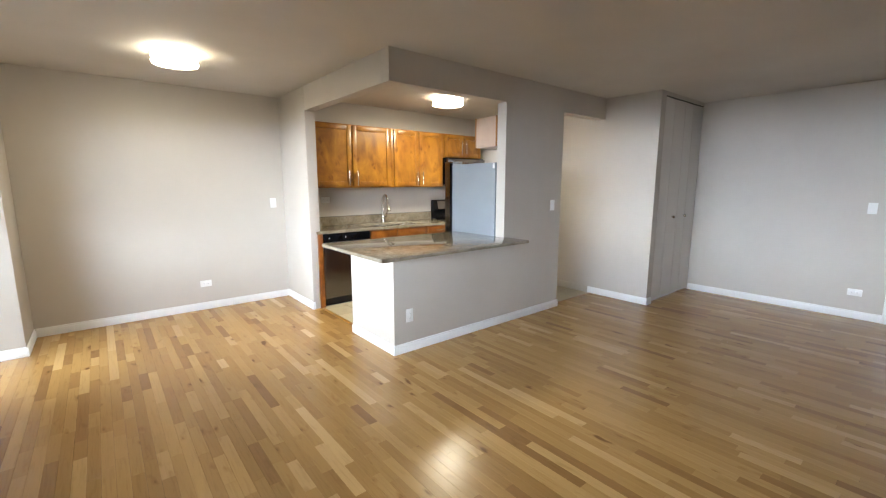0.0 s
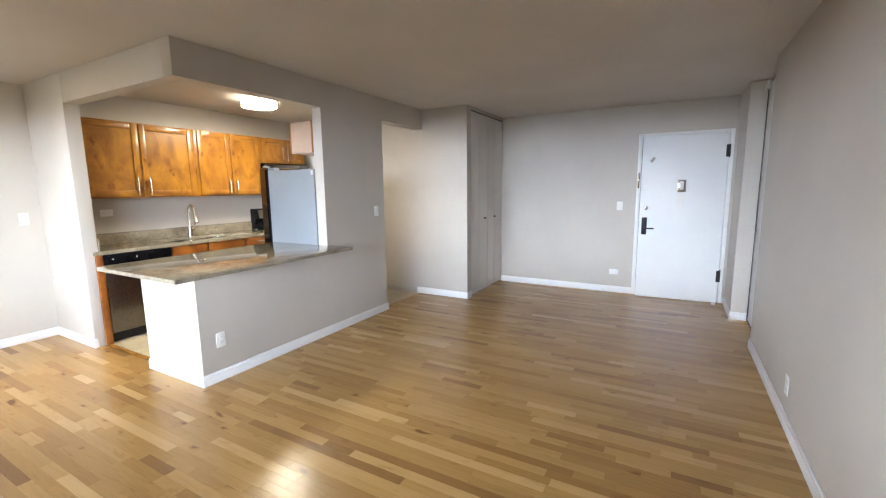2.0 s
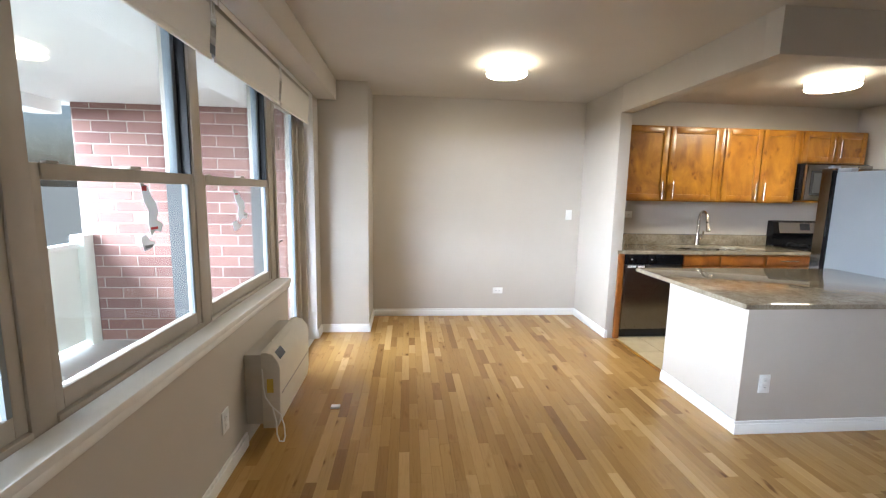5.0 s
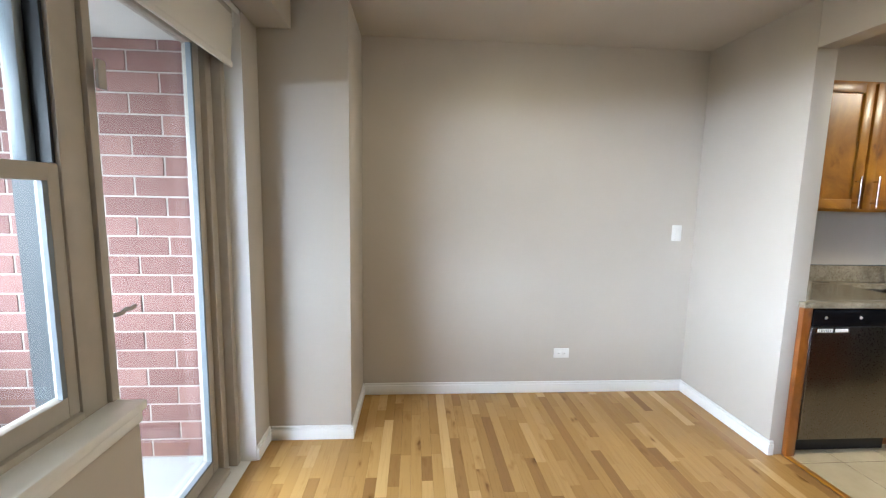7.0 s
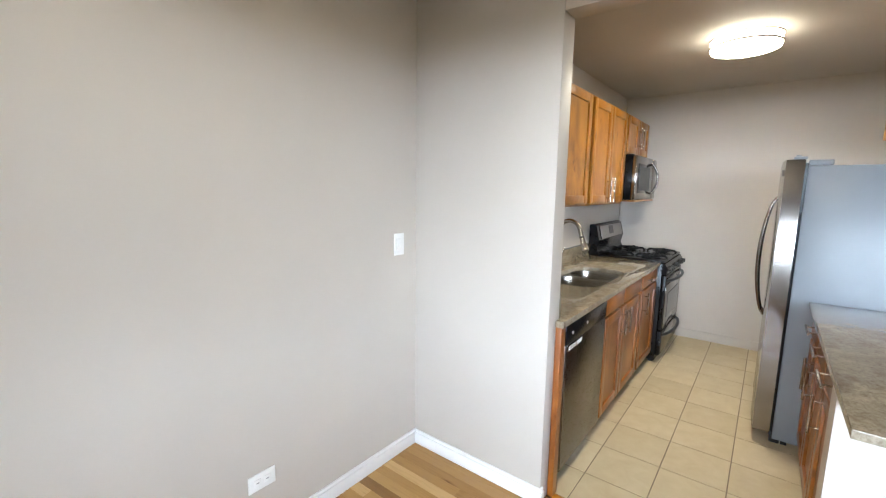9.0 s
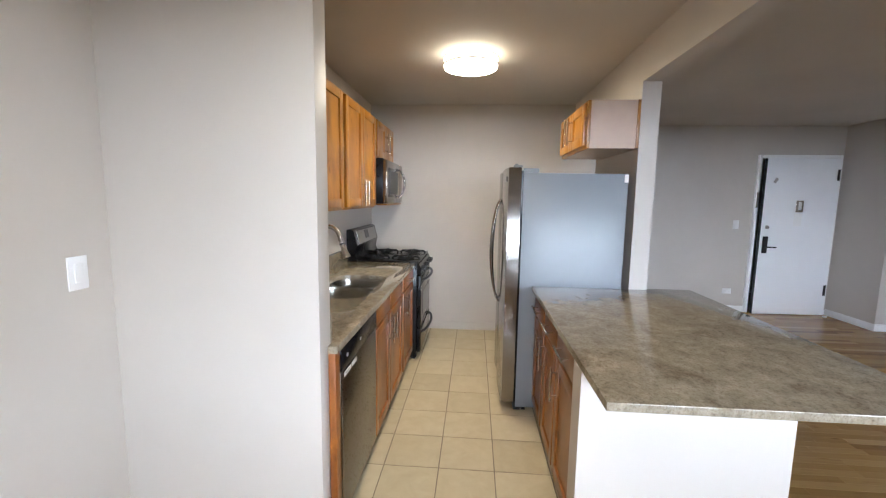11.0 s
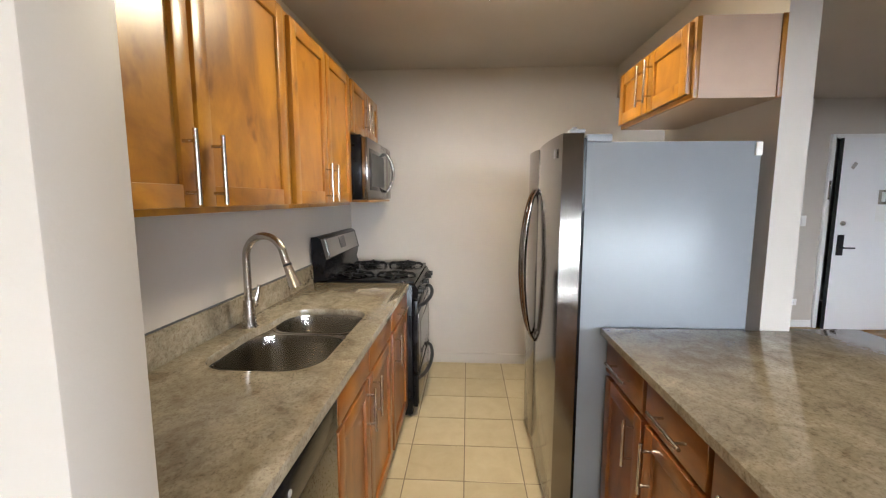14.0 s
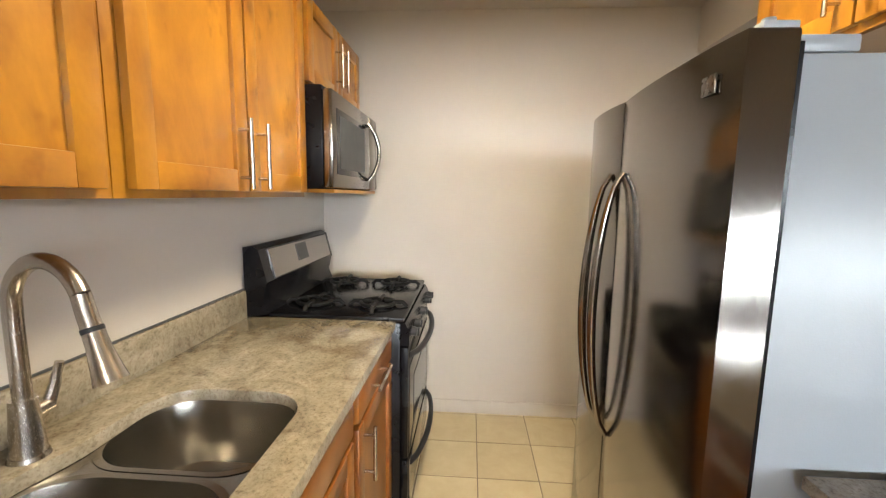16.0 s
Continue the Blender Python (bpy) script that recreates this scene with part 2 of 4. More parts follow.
CABSIDE = plain("cabinet_side_veneer", (0.50, 0.365, 0.265), 0.4, 0, 0.06, 9)
STONE = stone("grey_brown_granite")
TILE, GROUT = tile_clay("beige_ceramic"), plain("grout_brown", (0.22, 0.175, 0.125), 0.85)
BRICK, MORTAR = brick_clay("red_brick"), plain("mortar_pale", (0.42, 0.37, 0.335), 0.9, 0, 0.1, 30)
STEEL = brushed("stainless_steel", (0.27, 0.25, 0.23), 0.13, (3, 60, 3))
STEELDARK = brushed("stainless_dark", (0.17, 0.155, 0.14), 0.28, (3, 60, 3))
SINKSTEEL = brushed("sink_steel", (0.42, 0.40, 0.37), 0.24, (5, 5, 30), 0.0)
NICKEL = brushed("brushed_nickel", (0.52, 0.475, 0.42), 0.25, (30, 30, 4))
FRIDGESIDE = pebbled("fridge_side_grey", (0.225, 0.243, 0.263))
BLACK = plain("black_enamel", (0.005, 0.005, 0.006), 0.22, 0, 0.2, spec=0.18)
BLACKMATT = plain("black_plastic", (0.012, 0.012, 0.013), 0.4, 0, 0.2, spec=0.3)
IRON = plain("cast_iron", (0.007, 0.007, 0.007), 0.55, 0, 0.3, 60, spec=0.15)
PLASTIC = plain("white_plastic", (0.78, 0.78, 0.76), 0.35, 0, 0.03)
ACBEIGE = plain("ac_beige_plastic", (0.60, 0.56, 0.48), 0.4, 0, 0.05)
JAMBDARK = plain("dark_outer_jamb", (0.05, 0.055, 0.06), 0.5, 0, 0.1)
GREYBOX = plain("ac_grey_metal", (0.36, 0.34, 0.32), 0.5, 0.1, 0.06)
SLEEVE = plain("ac_sleeve_metal", (0.47, 0.44, 0.40), 0.45, 0.1, 0.06)
GLASS = glass("clear_glass")
DUSTGLASS = dusty("dusty_glass")
DARKGLASS = plain("dark_glass", (0.03, 0.03, 0.033), 0.08)
CONCRETE = plain("painted_concrete", (0.36, 0.36, 0.35), 0.8, 0, 0.08, 5)
SOFFIT = plain("white_soffit_paint", (0.70, 0.70, 0.68), 0.8, 0, 0.06, 4)
PARAPET = plain("parapet_panel", (0.60, 0.64, 0.60), 0.7, 0, 0.06, 3)
YELLOW = plain("yellow_sticker", (0.55, 0.38, 0.05), 0.5)
RED = plain("red_print", (0.5, 0.03, 0.03), 0.5)
GREYPRINT = plain("grey_print", (0.25, 0.25, 0.25), 0.5)
GROUND = plain("pale_paving", (0.30, 0.31, 0.28), 0.9, 0, 0.2, 0.4)
LAMP = glow("lamp_diffuser", (1.0, 0.82, 0.54), LAMPS * 1.0)
PAPER = paper("torn_paper", (0.74, 0.75, 0.76), 0.12, 0.25)
SHADE = paper("roller_shade_fabric", (0.74, 0.71, 0.65), 0.14, 0.2)
LAMPK = glow("kitchen_lamp_diffuser", (1.0, 0.82, 0.54), LAMPS * 0.62)
LAMPFACE = glow("lamp_face", (1.0, 0.82, 0.54), LAMPS * 2.5)
LAMPKFACE = glow("kitchen_lamp_face", (1.0, 0.82, 0.54), LAMPS * 3.9)


# ---- building helpers ----
def box(bm, x0, x1, y0, y1, z0, z1, bev=0.0, seg=2):
    m = Matrix.LocRotScale(((x0 + x1) / 2, (y0 + y1) / 2, (z0 + z1) / 2), None, (abs(x1 - x0), abs(y1 - y0), abs(z1 - z0)))
    vs = bmesh.ops.create_cube(bm, size=1, matrix=m)["verts"]
    if bev:
        es = list({e for v in vs for e in v.link_edges})
        bmesh.ops.bevel(bm, geom=es, offset=bev, segments=seg, affect="EDGES", profile=0.5, clamp_overlap=True)
    return bm


def cyl(bm, p0, p1, r0, r1=None, seg=16, cap=True):
    a, b = Vector(p0), Vector(p1)
    d = b - a
    m = Matrix.Translation((a + b) / 2) @ d.to_track_quat("Z", "Y").to_matrix().to_4x4()
    bmesh.ops.create_cone(bm, cap_ends=cap, segments=seg, radius1=r0, radius2=r0 if r1 is None else r1, depth=d.length, matrix=m)
    return bm


def tube(bm, pts, radius, seg=12):
    """A swept tube through pts; radius may be one number or one for each point."""
    pts = [Vector(p) for p in pts]
    rs = radius if isinstance(radius, (list, tuple)) else [radius] * len(pts)
    rings, side = [], None
    for i, p in enumerate(pts):
        d = (pts[min(i + 1, len(pts) - 1)] - pts[max(i - 1, 0)]).normalized()
        if side is None:
            side = d.orthogonal().normalized()
        side = (side - d * side.dot(d)).normalized()
        up = d.cross(side)
        rings.append([bm.verts.new(p + rs[i] * (math.cos(a) * side + math.sin(a) * up)) for a in (2 * math.pi * k / seg for k in range(seg))])
    for r, s in zip(rings, rings[1:]):
        for k in range(seg):
            bm.faces.new((r[k], r[(k + 1) % seg], s[(k + 1) % seg], s[k]))
    bm.faces.new(rings[0][::-1])
    bm.faces.new(rings[-1])
    return bm


def prism(bm, outline, axis, a, b):
    """An outline in the plane across axis, drawn out from a to b."""
    def at(u, v, w):
        return {"x": (w, u, v), "y": (u, w, v), "z": (u, v, w)}[axis]
    lo = [bm.verts.new(at(u, v, a)) for u, v in outline]
    hi = [bm.verts.new(at(u, v, b)) for u, v in outline]
    bm.faces.new(lo)
    bm.faces.new(hi[::-1])
    for k in range(len(lo)):
        j = (k + 1) % len(lo)
        bm.faces.new((lo[k], hi[k], hi[j], lo[j]))
    bmesh.ops.recalc_face_normals(bm, faces=bm.faces[:])
    return bm


def rounded(x0, x1, y0, y1, r, seg=6):
    """A rounded rectangle as an outline."""
    out = []
    for cx, cy, a0 in ((x1 - r, y1 - r, 0), (x0 + r, y1 - r, 90), (x0 + r, y0 + r, 180), (x1 - r, y0 + r, 270)):
        for k in range(seg + 1):
            a = radians(a0 + 90 * k / seg)
            out.append((cx + r * math.cos(a), cy + r * math.sin(a)))
    return out


def mesh_of(name, bm, mat, smooth=True):
    me = bpy.data.meshes.new(name)
    bm.normal_update()
    bm.to_mesh(me)
    bm.free()
    me.materials.append(mat)
    if smooth:
        me.polygons.foreach_set("use_smooth", [True] * len(me.polygons))
        me.set_sharp_from_angle(angle=radians(35))
    return me


def part(name, bm, mat, parent, label=""):
    """One mesh object under a thing or a part, built in world coordinates."""
    ob = new(name, mesh_of(name, bm, mat))
    if parent is not None:
        ob.parent = parent
        base = parent.matrix_basis
        up = parent.parent
        while up is not None:
            base = up.matrix_basis @ parent.matrix_parent_inverse @ base if up is parent.parent else up.matrix_basis @ base
            up = up.parent
        ob.matrix_parent_inverse = base.inverted()
    return tagged(ob, label)


def thing(name, at, label, category, group="", kind=""):
    e = new(name)
    e.matrix_basis = Matrix.Translation(at)
    e.empty_display_size = 0.1
    return tagged(e, label, category, group, kind)


def solid(name, bm, mat, label, category, kind="", group=""):
    return tagged(part(name, bm, mat, None), label, category, group, kind)


def B(*boxes, bev=0.0):
    bm = bmesh.new()
    for b in boxes:
        box(bm, *b, bev=bev)
    return bm


H = 2.475       # ceiling
HEAD = 2.225    # underside of the kitchen's headers

# ---- structure ----
solid("wall_north", B((-3.1, 0.125, 2.52, 2.67, 0, H)), WALL, "greige painted wall behind the dining area", "wall", "structure")
solid("wall_kitchen_north", B((0.125, 3.27, 2.30, 2.67, 0, H)), WALL, "greige painted wall behind the kitchen cabinets", "wall", "structure")
solid("wall_kitchen_west", B((0.01, 0.125, 1.715, 2.52, 0, H), (0.01, 0.125, 0.125, 1.715, HEAD, H), bev=0.003), WALL, "greige painted partition with a dropped header over the opening", "wall", "structure")
solid("wall_kitchen_south", B((1.342, 2.285, 0.01, 0.125, 0, H), (0.01, 1.342, 0.01, 0.125, HEAD, H), (2.285, 3.15, 0.01, 0.125, HEAD, H)), WALL, "greige partition with pass-through opening and doorway", "wall", "structure")
solid("wall_peninsula", B((0.015, 1.342, 0.01, 0.125, 0, 0.875), (0.015, 0.13, 0.125, 0.757, 0, 0.875)), WALL, "low greige wall carrying the peninsula counter", "half wall", "structure")
solid("wall_kitchen_east", B((3.15, 3.27, -0.65, 2.30, 0, H)), WALL, "greige painted wall at the end of the kitchen", "wall", "structure")
solid("wall_closet", B((3.27, 4.385, -0.648, -0.55, 2.432, H)), WALL, "strip of wall over the closet doors", "wall", "structure")
solid("wall_east", B((4.385, 4.52, -2.545, -0.5, 0, H), (4.385, 4.52, -3.57, -3.515, 0, H), (4.385, 4.52, -3.515, -2.545, 2.075, H)), WALL, "greige painted wall round the entry door", "wall", "structure")
solid("wall_pier", B((3.68, 4.52, -3.717, -3.57, 0, H), (3.70, 4.52, -3.80, -3.717, 0, H)), WALL, "short greige pier beside the entry door", "wall", "structure")
solid("wall_south", B((-3.1, 2.80, -3.78, -3.637, 0, H)), WALL, "long greige painted living room wall", "wall", "structure")
solid("wall_behind_sliding_door", B((2.80, 3.9, -4.4, -4.3, 0, H), (3.70, 3.80, -4.3, -3.80, 0, H), (2.70, 2.80, -4.3, -3.78, 0, H)), WALL, "plain back of the closet by the entry", "wall", "structure")
solid("wall_corridor", B((4.52, 5.7, -2.4, -2.3, 0, H), (4.52, 5.7, -3.9, -3.8, 0, H), (5.7, 5.8, -3.9, -2.3, 0, H)), WALL, "plain walls outside the entry door", "wall", "structure")
solid("wall_west", B((-3.10, -2.895, -3.63, 0.92, 0, 0.735), (-3.10, -2.895, -3.63, -2.95, 0.735, H), (-3.10, -2.895, -2.95, 1.767, 2.235, H), (-3.10, -2.865, 1.767, 2.52, 0, H)), WALL, "greige window wall with low parapet", "wall", "structure")
solid("wall_column", B((-2.865, -2.39, 1.965, 2.52, 0, H), bev=0.004), WALL, "square greige painted column in the corner", "column", "structure")
solid("soffit", B((-2.865, -2.685, -3.63, 1.965, 2.29, H), bev=0.004), WALL, "greige boxed soffit over the windows", "soffit", "structure")
solid("ceiling", B((-3.1, 5.8, -4.4, 2.67, H, 2.6)), CEIL, "pale painted flat ceiling", "ceiling", "structure")


def baseboard(*runs):
    """White board with a stepped top along axis-aligned runs (x0, x1, y0, y1)."""
    for x0, x1, y0, y1 in runs:
        bm = bmesh.new()
        box(bm, x0, x1, y0, y1, 0.004, 0.07, 0.0015)
        thin = 0.005
        if abs(x1 - x0) < abs(y1 - y0):
            lo, hi = (x0, x1 - thin) if x0 in BACKS else (x0 + thin, x1)
            box(bm, lo, hi, y0, y1, 0.0702, 0.088, 0.002)
        else:
            lo, hi = (y0, y1 - thin) if y0 in BACKS else (y0 + thin, y1)
            box(bm, x0, x1, lo, hi, 0.0702, 0.088, 0.002)
        solid("baseboard", bm, WHITE, "white painted baseboard", "baseboard", "structure")


# wall faces that lie on the low side of their board
BACKS = {-2.895, -2.865, -2.39, -3.637, 2.285, -3.57}

baseboard((-2.376, 0.01, 2.506, 2.52), (-2.39, -2.376, 1.951, 2.52), (-2.851, -2.39, 1.951, 1.965), (-2.865, -2.851, 1.767, 1.965),
          (-0.004, 0.01, 1.701, 2.506), (0.01, 0.03, 1.701, 1.715),
          (0.001, 2.285, -0.004, 0.01), (0.001, 0.015, 0.01, 0.757), (2.285, 2.299, -0.004, 0.11),
          (3.136, 3.15, -0.664, 0.125), (3.136, 3.26, -0.664, -0.65),
          (4.371, 4.385, -2.52, -0.65), (3.666, 4.371, -3.57, -3.556), (3.666, 3.68, -3.716, -3.57), (4.371, 4.385, -3.556, -3.545),
          (-2.895, 2.80, -3.637, -3.623), (-2.895, -2.881, -3.616, 0.04))
bm = bmesh.new()
box(bm, 3.138, 3.15, 0.126, 1.66, 0.004, 0.09, 0.002)
solid("baseboard", bm, WALL, "painted baseboard at the kitchen's end wall", "baseboard", "structure")

# ---- window wall ----
GX = -2.99      # plane of the lower sashes
win = thing("window_1", (-3.0, -0.5, 0.735), "taupe row of four double-hung sash windows with stickers on its panes", "window", kind="structure")
part("window_frame", B((-3.09, -2.965, -2.95, -2.88, 0.745, 2.235), (-3.09, -2.965, -2.04, -1.93, 0.745, 2.235), (-3.09, -2.96, -2.88, -2.04, 0.737, 0.806), (-3.09, -2.965, -1.13, -1.05, 0.745, 2.235), (-3.09, -2.965, -0.215, -0.135, 0.745, 2.235), (-3.09, -2.965, 0.80, 0.895, 0.745, 2.235),
                       (-3.09, -2.96, -1.93, -1.13, 0.737, 0.806), (-3.09, -2.96, -1.05, -0.215, 0.737, 0.806), (-3.09, -2.96, -0.135, 0.80, 0.737, 0.806), (-3.09, -2.965, -2.88, 0.80, 2.18, 2.235), bev=0.004), FRAME, win)
for y0, y1 in ((-2.88, -2.04), (-1.93, -1.13), (-1.05, -0.215), (-0.135, 0.80)):
    s = 0.036
    low = part("lower_sash", B((GX - 0.018, GX + 0.018, y0, y0 + s, 0.808, 1.50), (GX - 0.018, GX + 0.018, y1 - s, y1, 0.808, 1.50), (GX - 0.018, GX + 0.018, y0 + s, y1 - s, 0.808, 0.868), (GX - 0.018, GX + 0.022, y0 + s, y1 - s, 1.455, 1.50), bev=0.003), FRAME, win)
    part("pane", B((GX - 0.003, GX + 0.003, y0 + s, y1 - s, 0.868, 1.455)), DUSTGLASS, low).visible_shadow = False
    part("glazing_bead", B((GX + 0.004, GX + 0.0165, y1 - s - 0.016, y1 - s, 0.868, 1.455)), SASHDIM, low, "glazing bead, darkened against the daylight")
    part("sash_lock", B((GX - 0.01, GX + 0.03, (y0 + y1) / 2 - 0.03, (y0 + y1) / 2 + 0.03, 1.5, 1.512), (GX, GX + 0.02, y0 + 0.06, y0 + 0.10, 1.5, 1.508), bev=0.003), FRAME, low)
    ux = GX - 0.045
    up = part("upper_sash", B((ux - 0.018, ux + 0.018, y0, y0 + s, 1.46, 2.18), (ux - 0.018, ux + 0.018, y1 - s, y1, 1.46, 2.18), (ux - 0.018, ux + 0.018, y0 + s, y1 - s, 1.46, 1.50), (ux - 0.018, ux + 0.018, y0 + s, y1 - s, 2.13, 2.18), bev=0.003), SASHDIM, win)
    part("pane", B((ux - 0.003, ux + 0.003, y0 + s, y1 - s, 1.50, 2.13)), GLASS, up).visible_shadow = False
    part("outer_jamb", B((-3.088, GX - 0.0195, y1 - 0.004, y1 - 0.001, 0.803, 1.457)), JAMBDARK, win, "dark outer jamb")
    part("jamb_track", B((ux + 0.02, GX + 0.014, y1 - 0.012, y1 - 0.002, 1.502, 2.18)), BLACKMATT, win, "black jamb track")
sill = solid("window_sill", B((-2.964, -2.862, -2.95, 0.915, 0.757, 0.787), (-2.892, -2.868, -2.95, 0.90, 0.722, 0.757), bev=0.006), SILLMAT, "white painted window sill over the low wall", "sill", "structure")


# torn stickers on two panes
def sticker(y, z, w, h, marks, label):
    """Curled remains of a label: a ragged outline, one piece torn loose below, and rests of print."""
    st = thing("pane_sticker", (GX + 0.006, y, z), label, "sticker", "stickers on the window panes")
    ragged = ((-0.38, 0.5), (-0.08, 0.43), (0.06, 0.28), (0.22, 0.2), (0.30, 0.05), (0.20, -0.06), (0.48, -0.14), (0.36, -0.26), (0.10, -0.22), (-0.06, -0.30), (-0.16, -0.12), (-0.10, 0.08), (-0.26, 0.2))
    loose = ((-0.5, -0.30), (-0.3, -0.26), (-0.12, -0.36), (0.10, -0.40), (-0.1, -0.47), (-0.4, -0.5))
    for shape in (ragged, loose):
        bm = bmesh.new()
        prism(bm, [(y + w * a, z + h * b) for a, b in shape], "x", GX + 0.0035, GX + 0.0045)
        part("paper", bm, PAPER, st)
    for dy, dz, mw, mh, mat in marks:
        part("print", B((GX + 0.0047, GX + 0.0054, y + dy - mw / 2, y + dy + mw / 2, z + dz - mh / 2, z + dz + mh / 2)), mat, st)


sticker(-0.52, 1.33, 0.15, 0.26, ((-0.035, 0.105, 0.028, 0.018, RED), (0.012, -0.048, 0.045, 0.010, RED), (-0.03, -0.115, 0.05, 0.012, GREYPRINT)), "torn white sticker with red print on a window pane")
sticker(0.34, 1.32, 0.24, 0.24, ((-0.05, 0.09, 0.05, 0.008, RED), (0.07, -0.035, 0.05, 0.014, GREYPRINT)), "torn white and red sticker on a window pane")

# balcony door
bd = thing("door_balcony", (-3.04, 1.33, 0.0), "taupe framed glass balcony door, closed", "balcony door", kind="structure")
part("door_frame", B((-3.09, -2.95, 0.893, 0.925, 0.004, 2.235), (-3.09, -2.99, 1.665, 1.72, 0.004, 2.235), (-3.09, -2.948, 1.72, 1.764, 0.004, 2.235), (-3.09, -2.96, 0.925, 1.665, 2.15, 2.235), (-3.09, -2.96, 0.925, 1.665, 0.004, 0.035), bev=0.004), FRAME, bd)
leaf = part("door_leaf", B((-3.06, -3.015, 0.928, 0.975, 0.038, 2.147), (-3.06, -3.015, 1.605, 1.662, 0.038, 2.147), (-3.06, -3.015, 0.975, 1.605, 2.08, 2.147), (-3.06, -3.015, 0.975, 1.605, 0.038, 0.11), bev=0.004), FRAME, bd)
part("pane", B((-3.042, -3.036, 0.975, 1.605, 0.11, 2.08)), GLASS, leaf).visible_shadow = False
part("glazing_bead", B((-3.034, -3.012, 1.589, 1.604, 0.11, 2.08), (-3.034, -3.012, 0.975, 1.589, 0.11, 0.122)), SASHDIM, leaf, "glazing bead, darkened against the daylight")
bm = bmesh.new()
box(bm, -3.013, -3.004, 0.934, 0.966, 0.98, 1.10, 0.003)
tube(bm, [(-3.006, 0.95, 1.045), (-2.965, 0.951, 1.045), (-2.955, 0.965, 1.047), (-2.955, 0.99, 1.056), (-2.955, 1.01, 1.05), (-2.955, 1.03, 1.055)], 0.007, 10)
part("lever_handle", bm, GREYBOX, leaf, "dark nickel lever handle")
part("hinge", B((-2.93, -2.922, 0.90, 0.93, 1.72, 1.80)), GREYBOX, bd)
solid("window_reveal", B((-3.085, -2.866, 1.7641, 1.7668, 0, 2.289)), WHITE, "white painted return beside the balcony door", "reveal", "structure")
solid("door_threshold", B((-3.10, -2.895, 0.92, 1.7635, 0.0, 0.003)), SILLMAT, "pale balcony door threshold", "threshold", "structure")

# roller shades, drawn up under the soffit
for y0, y1 in ((-2.93, -1.99), (-1.97, -0.12), (-0.10, 0.90), (0.915, 1.755)):
    rs = thing("roller_shade", (-2.925, (y0 + y1) / 2, 2.28), "cream fabric roller shade, drawn up", "roller shade", "roller shades over the windows")
    bm = bmesh.new()
    cyl(bm, (-2.925, y0 + 0.02, 2.255), (-2.925, y1 - 0.02, 2.255), 0.03, seg=20)
    part("roll", bm, SHADE, rs)
    bm = bmesh.new()
    pr = [(-2.893, 2.26), (-2.891, 2.22), (-2.894, 2.16), (-2.90, 2.10), (-2.903, 2.05), (-2.9045, 2.05), (-2.902, 2.10), (-2.896, 2.16), (-2.893, 2.22), (-2.8945, 2.26)]
    prism(bm, [(x, z) for x, z in pr], "y", y0 + 0.02, y1 - 0.02)
    part("fabric", bm, SHADE, rs)
    part("hem_bar", B((-2.912, -2.896, y0 + 0.015, y1 - 0.015, 2.022, 2.05), bev=0.005), SHADE, rs)
    part("bracket", B((-2.955, -2.89, y0, y0 + 0.012, 2.21, 2.29), bev=0.003), PLASTIC, rs)
    part("bracket", B((-2.955, -2.89, y1 - 0.012, y1, 2.21, 2.29), bev=0.003), PLASTIC, rs)
    part("rail", B((-2.87, -2.866, y0, y1, 2.262, 2.289)), WHITE, rs)

# ---- balcony ----
solid("balcony_floor", B((-5.05, -3.10, -3.6, 1.85, -0.20, -0.02)), CONCRETE, "pale painted concrete balcony floor", "balcony floor", "structure")
solid("balcony_slab", B((-5.3, -3.10, -3.6, 2.05, 2.17, 2.40)), SOFFIT, "white painted underside of the balcony above", "balcony ceiling", "structure")
solid("balcony_beam", B((-5.3, -5.05, -3.6, 1.85, 2.06, 2.169)), SOFFIT, "white painted edge beam of the balcony above", "beam", "structure")
bal = thing("balcony_parapet", (-4.95, -0.8, -0.02), "pale panelled balcony parapet with corner post", "parapet", kind="structure")
part("panel", B((-4.98, -4.94, -3.6, 1.72, 0.03, 0.88)), PARAPET, bal)
part("top_rail", B((-5.0, -4.92, -3.6, 1.72, 0.88, 0.93), bev=0.006), PARAPET, bal)
part("post", B((-5.0, -4.88, 1.72, 1.84, -0.02, 1.0), bev=0.006), PARAPET, bal)
for y in (-2.4, -1.2, 0.0, 1.0):
    part("stile", B((-4.938, -4.925, y - 0.03, y + 0.03, 0.03, 0.879)), PARAPET, bal)

solid("ground", B((-3000, 3000, -3000, 3000, -14.2, -14.0)), GROUND, "pale paved ground far below the balcony", "ground", "structure")

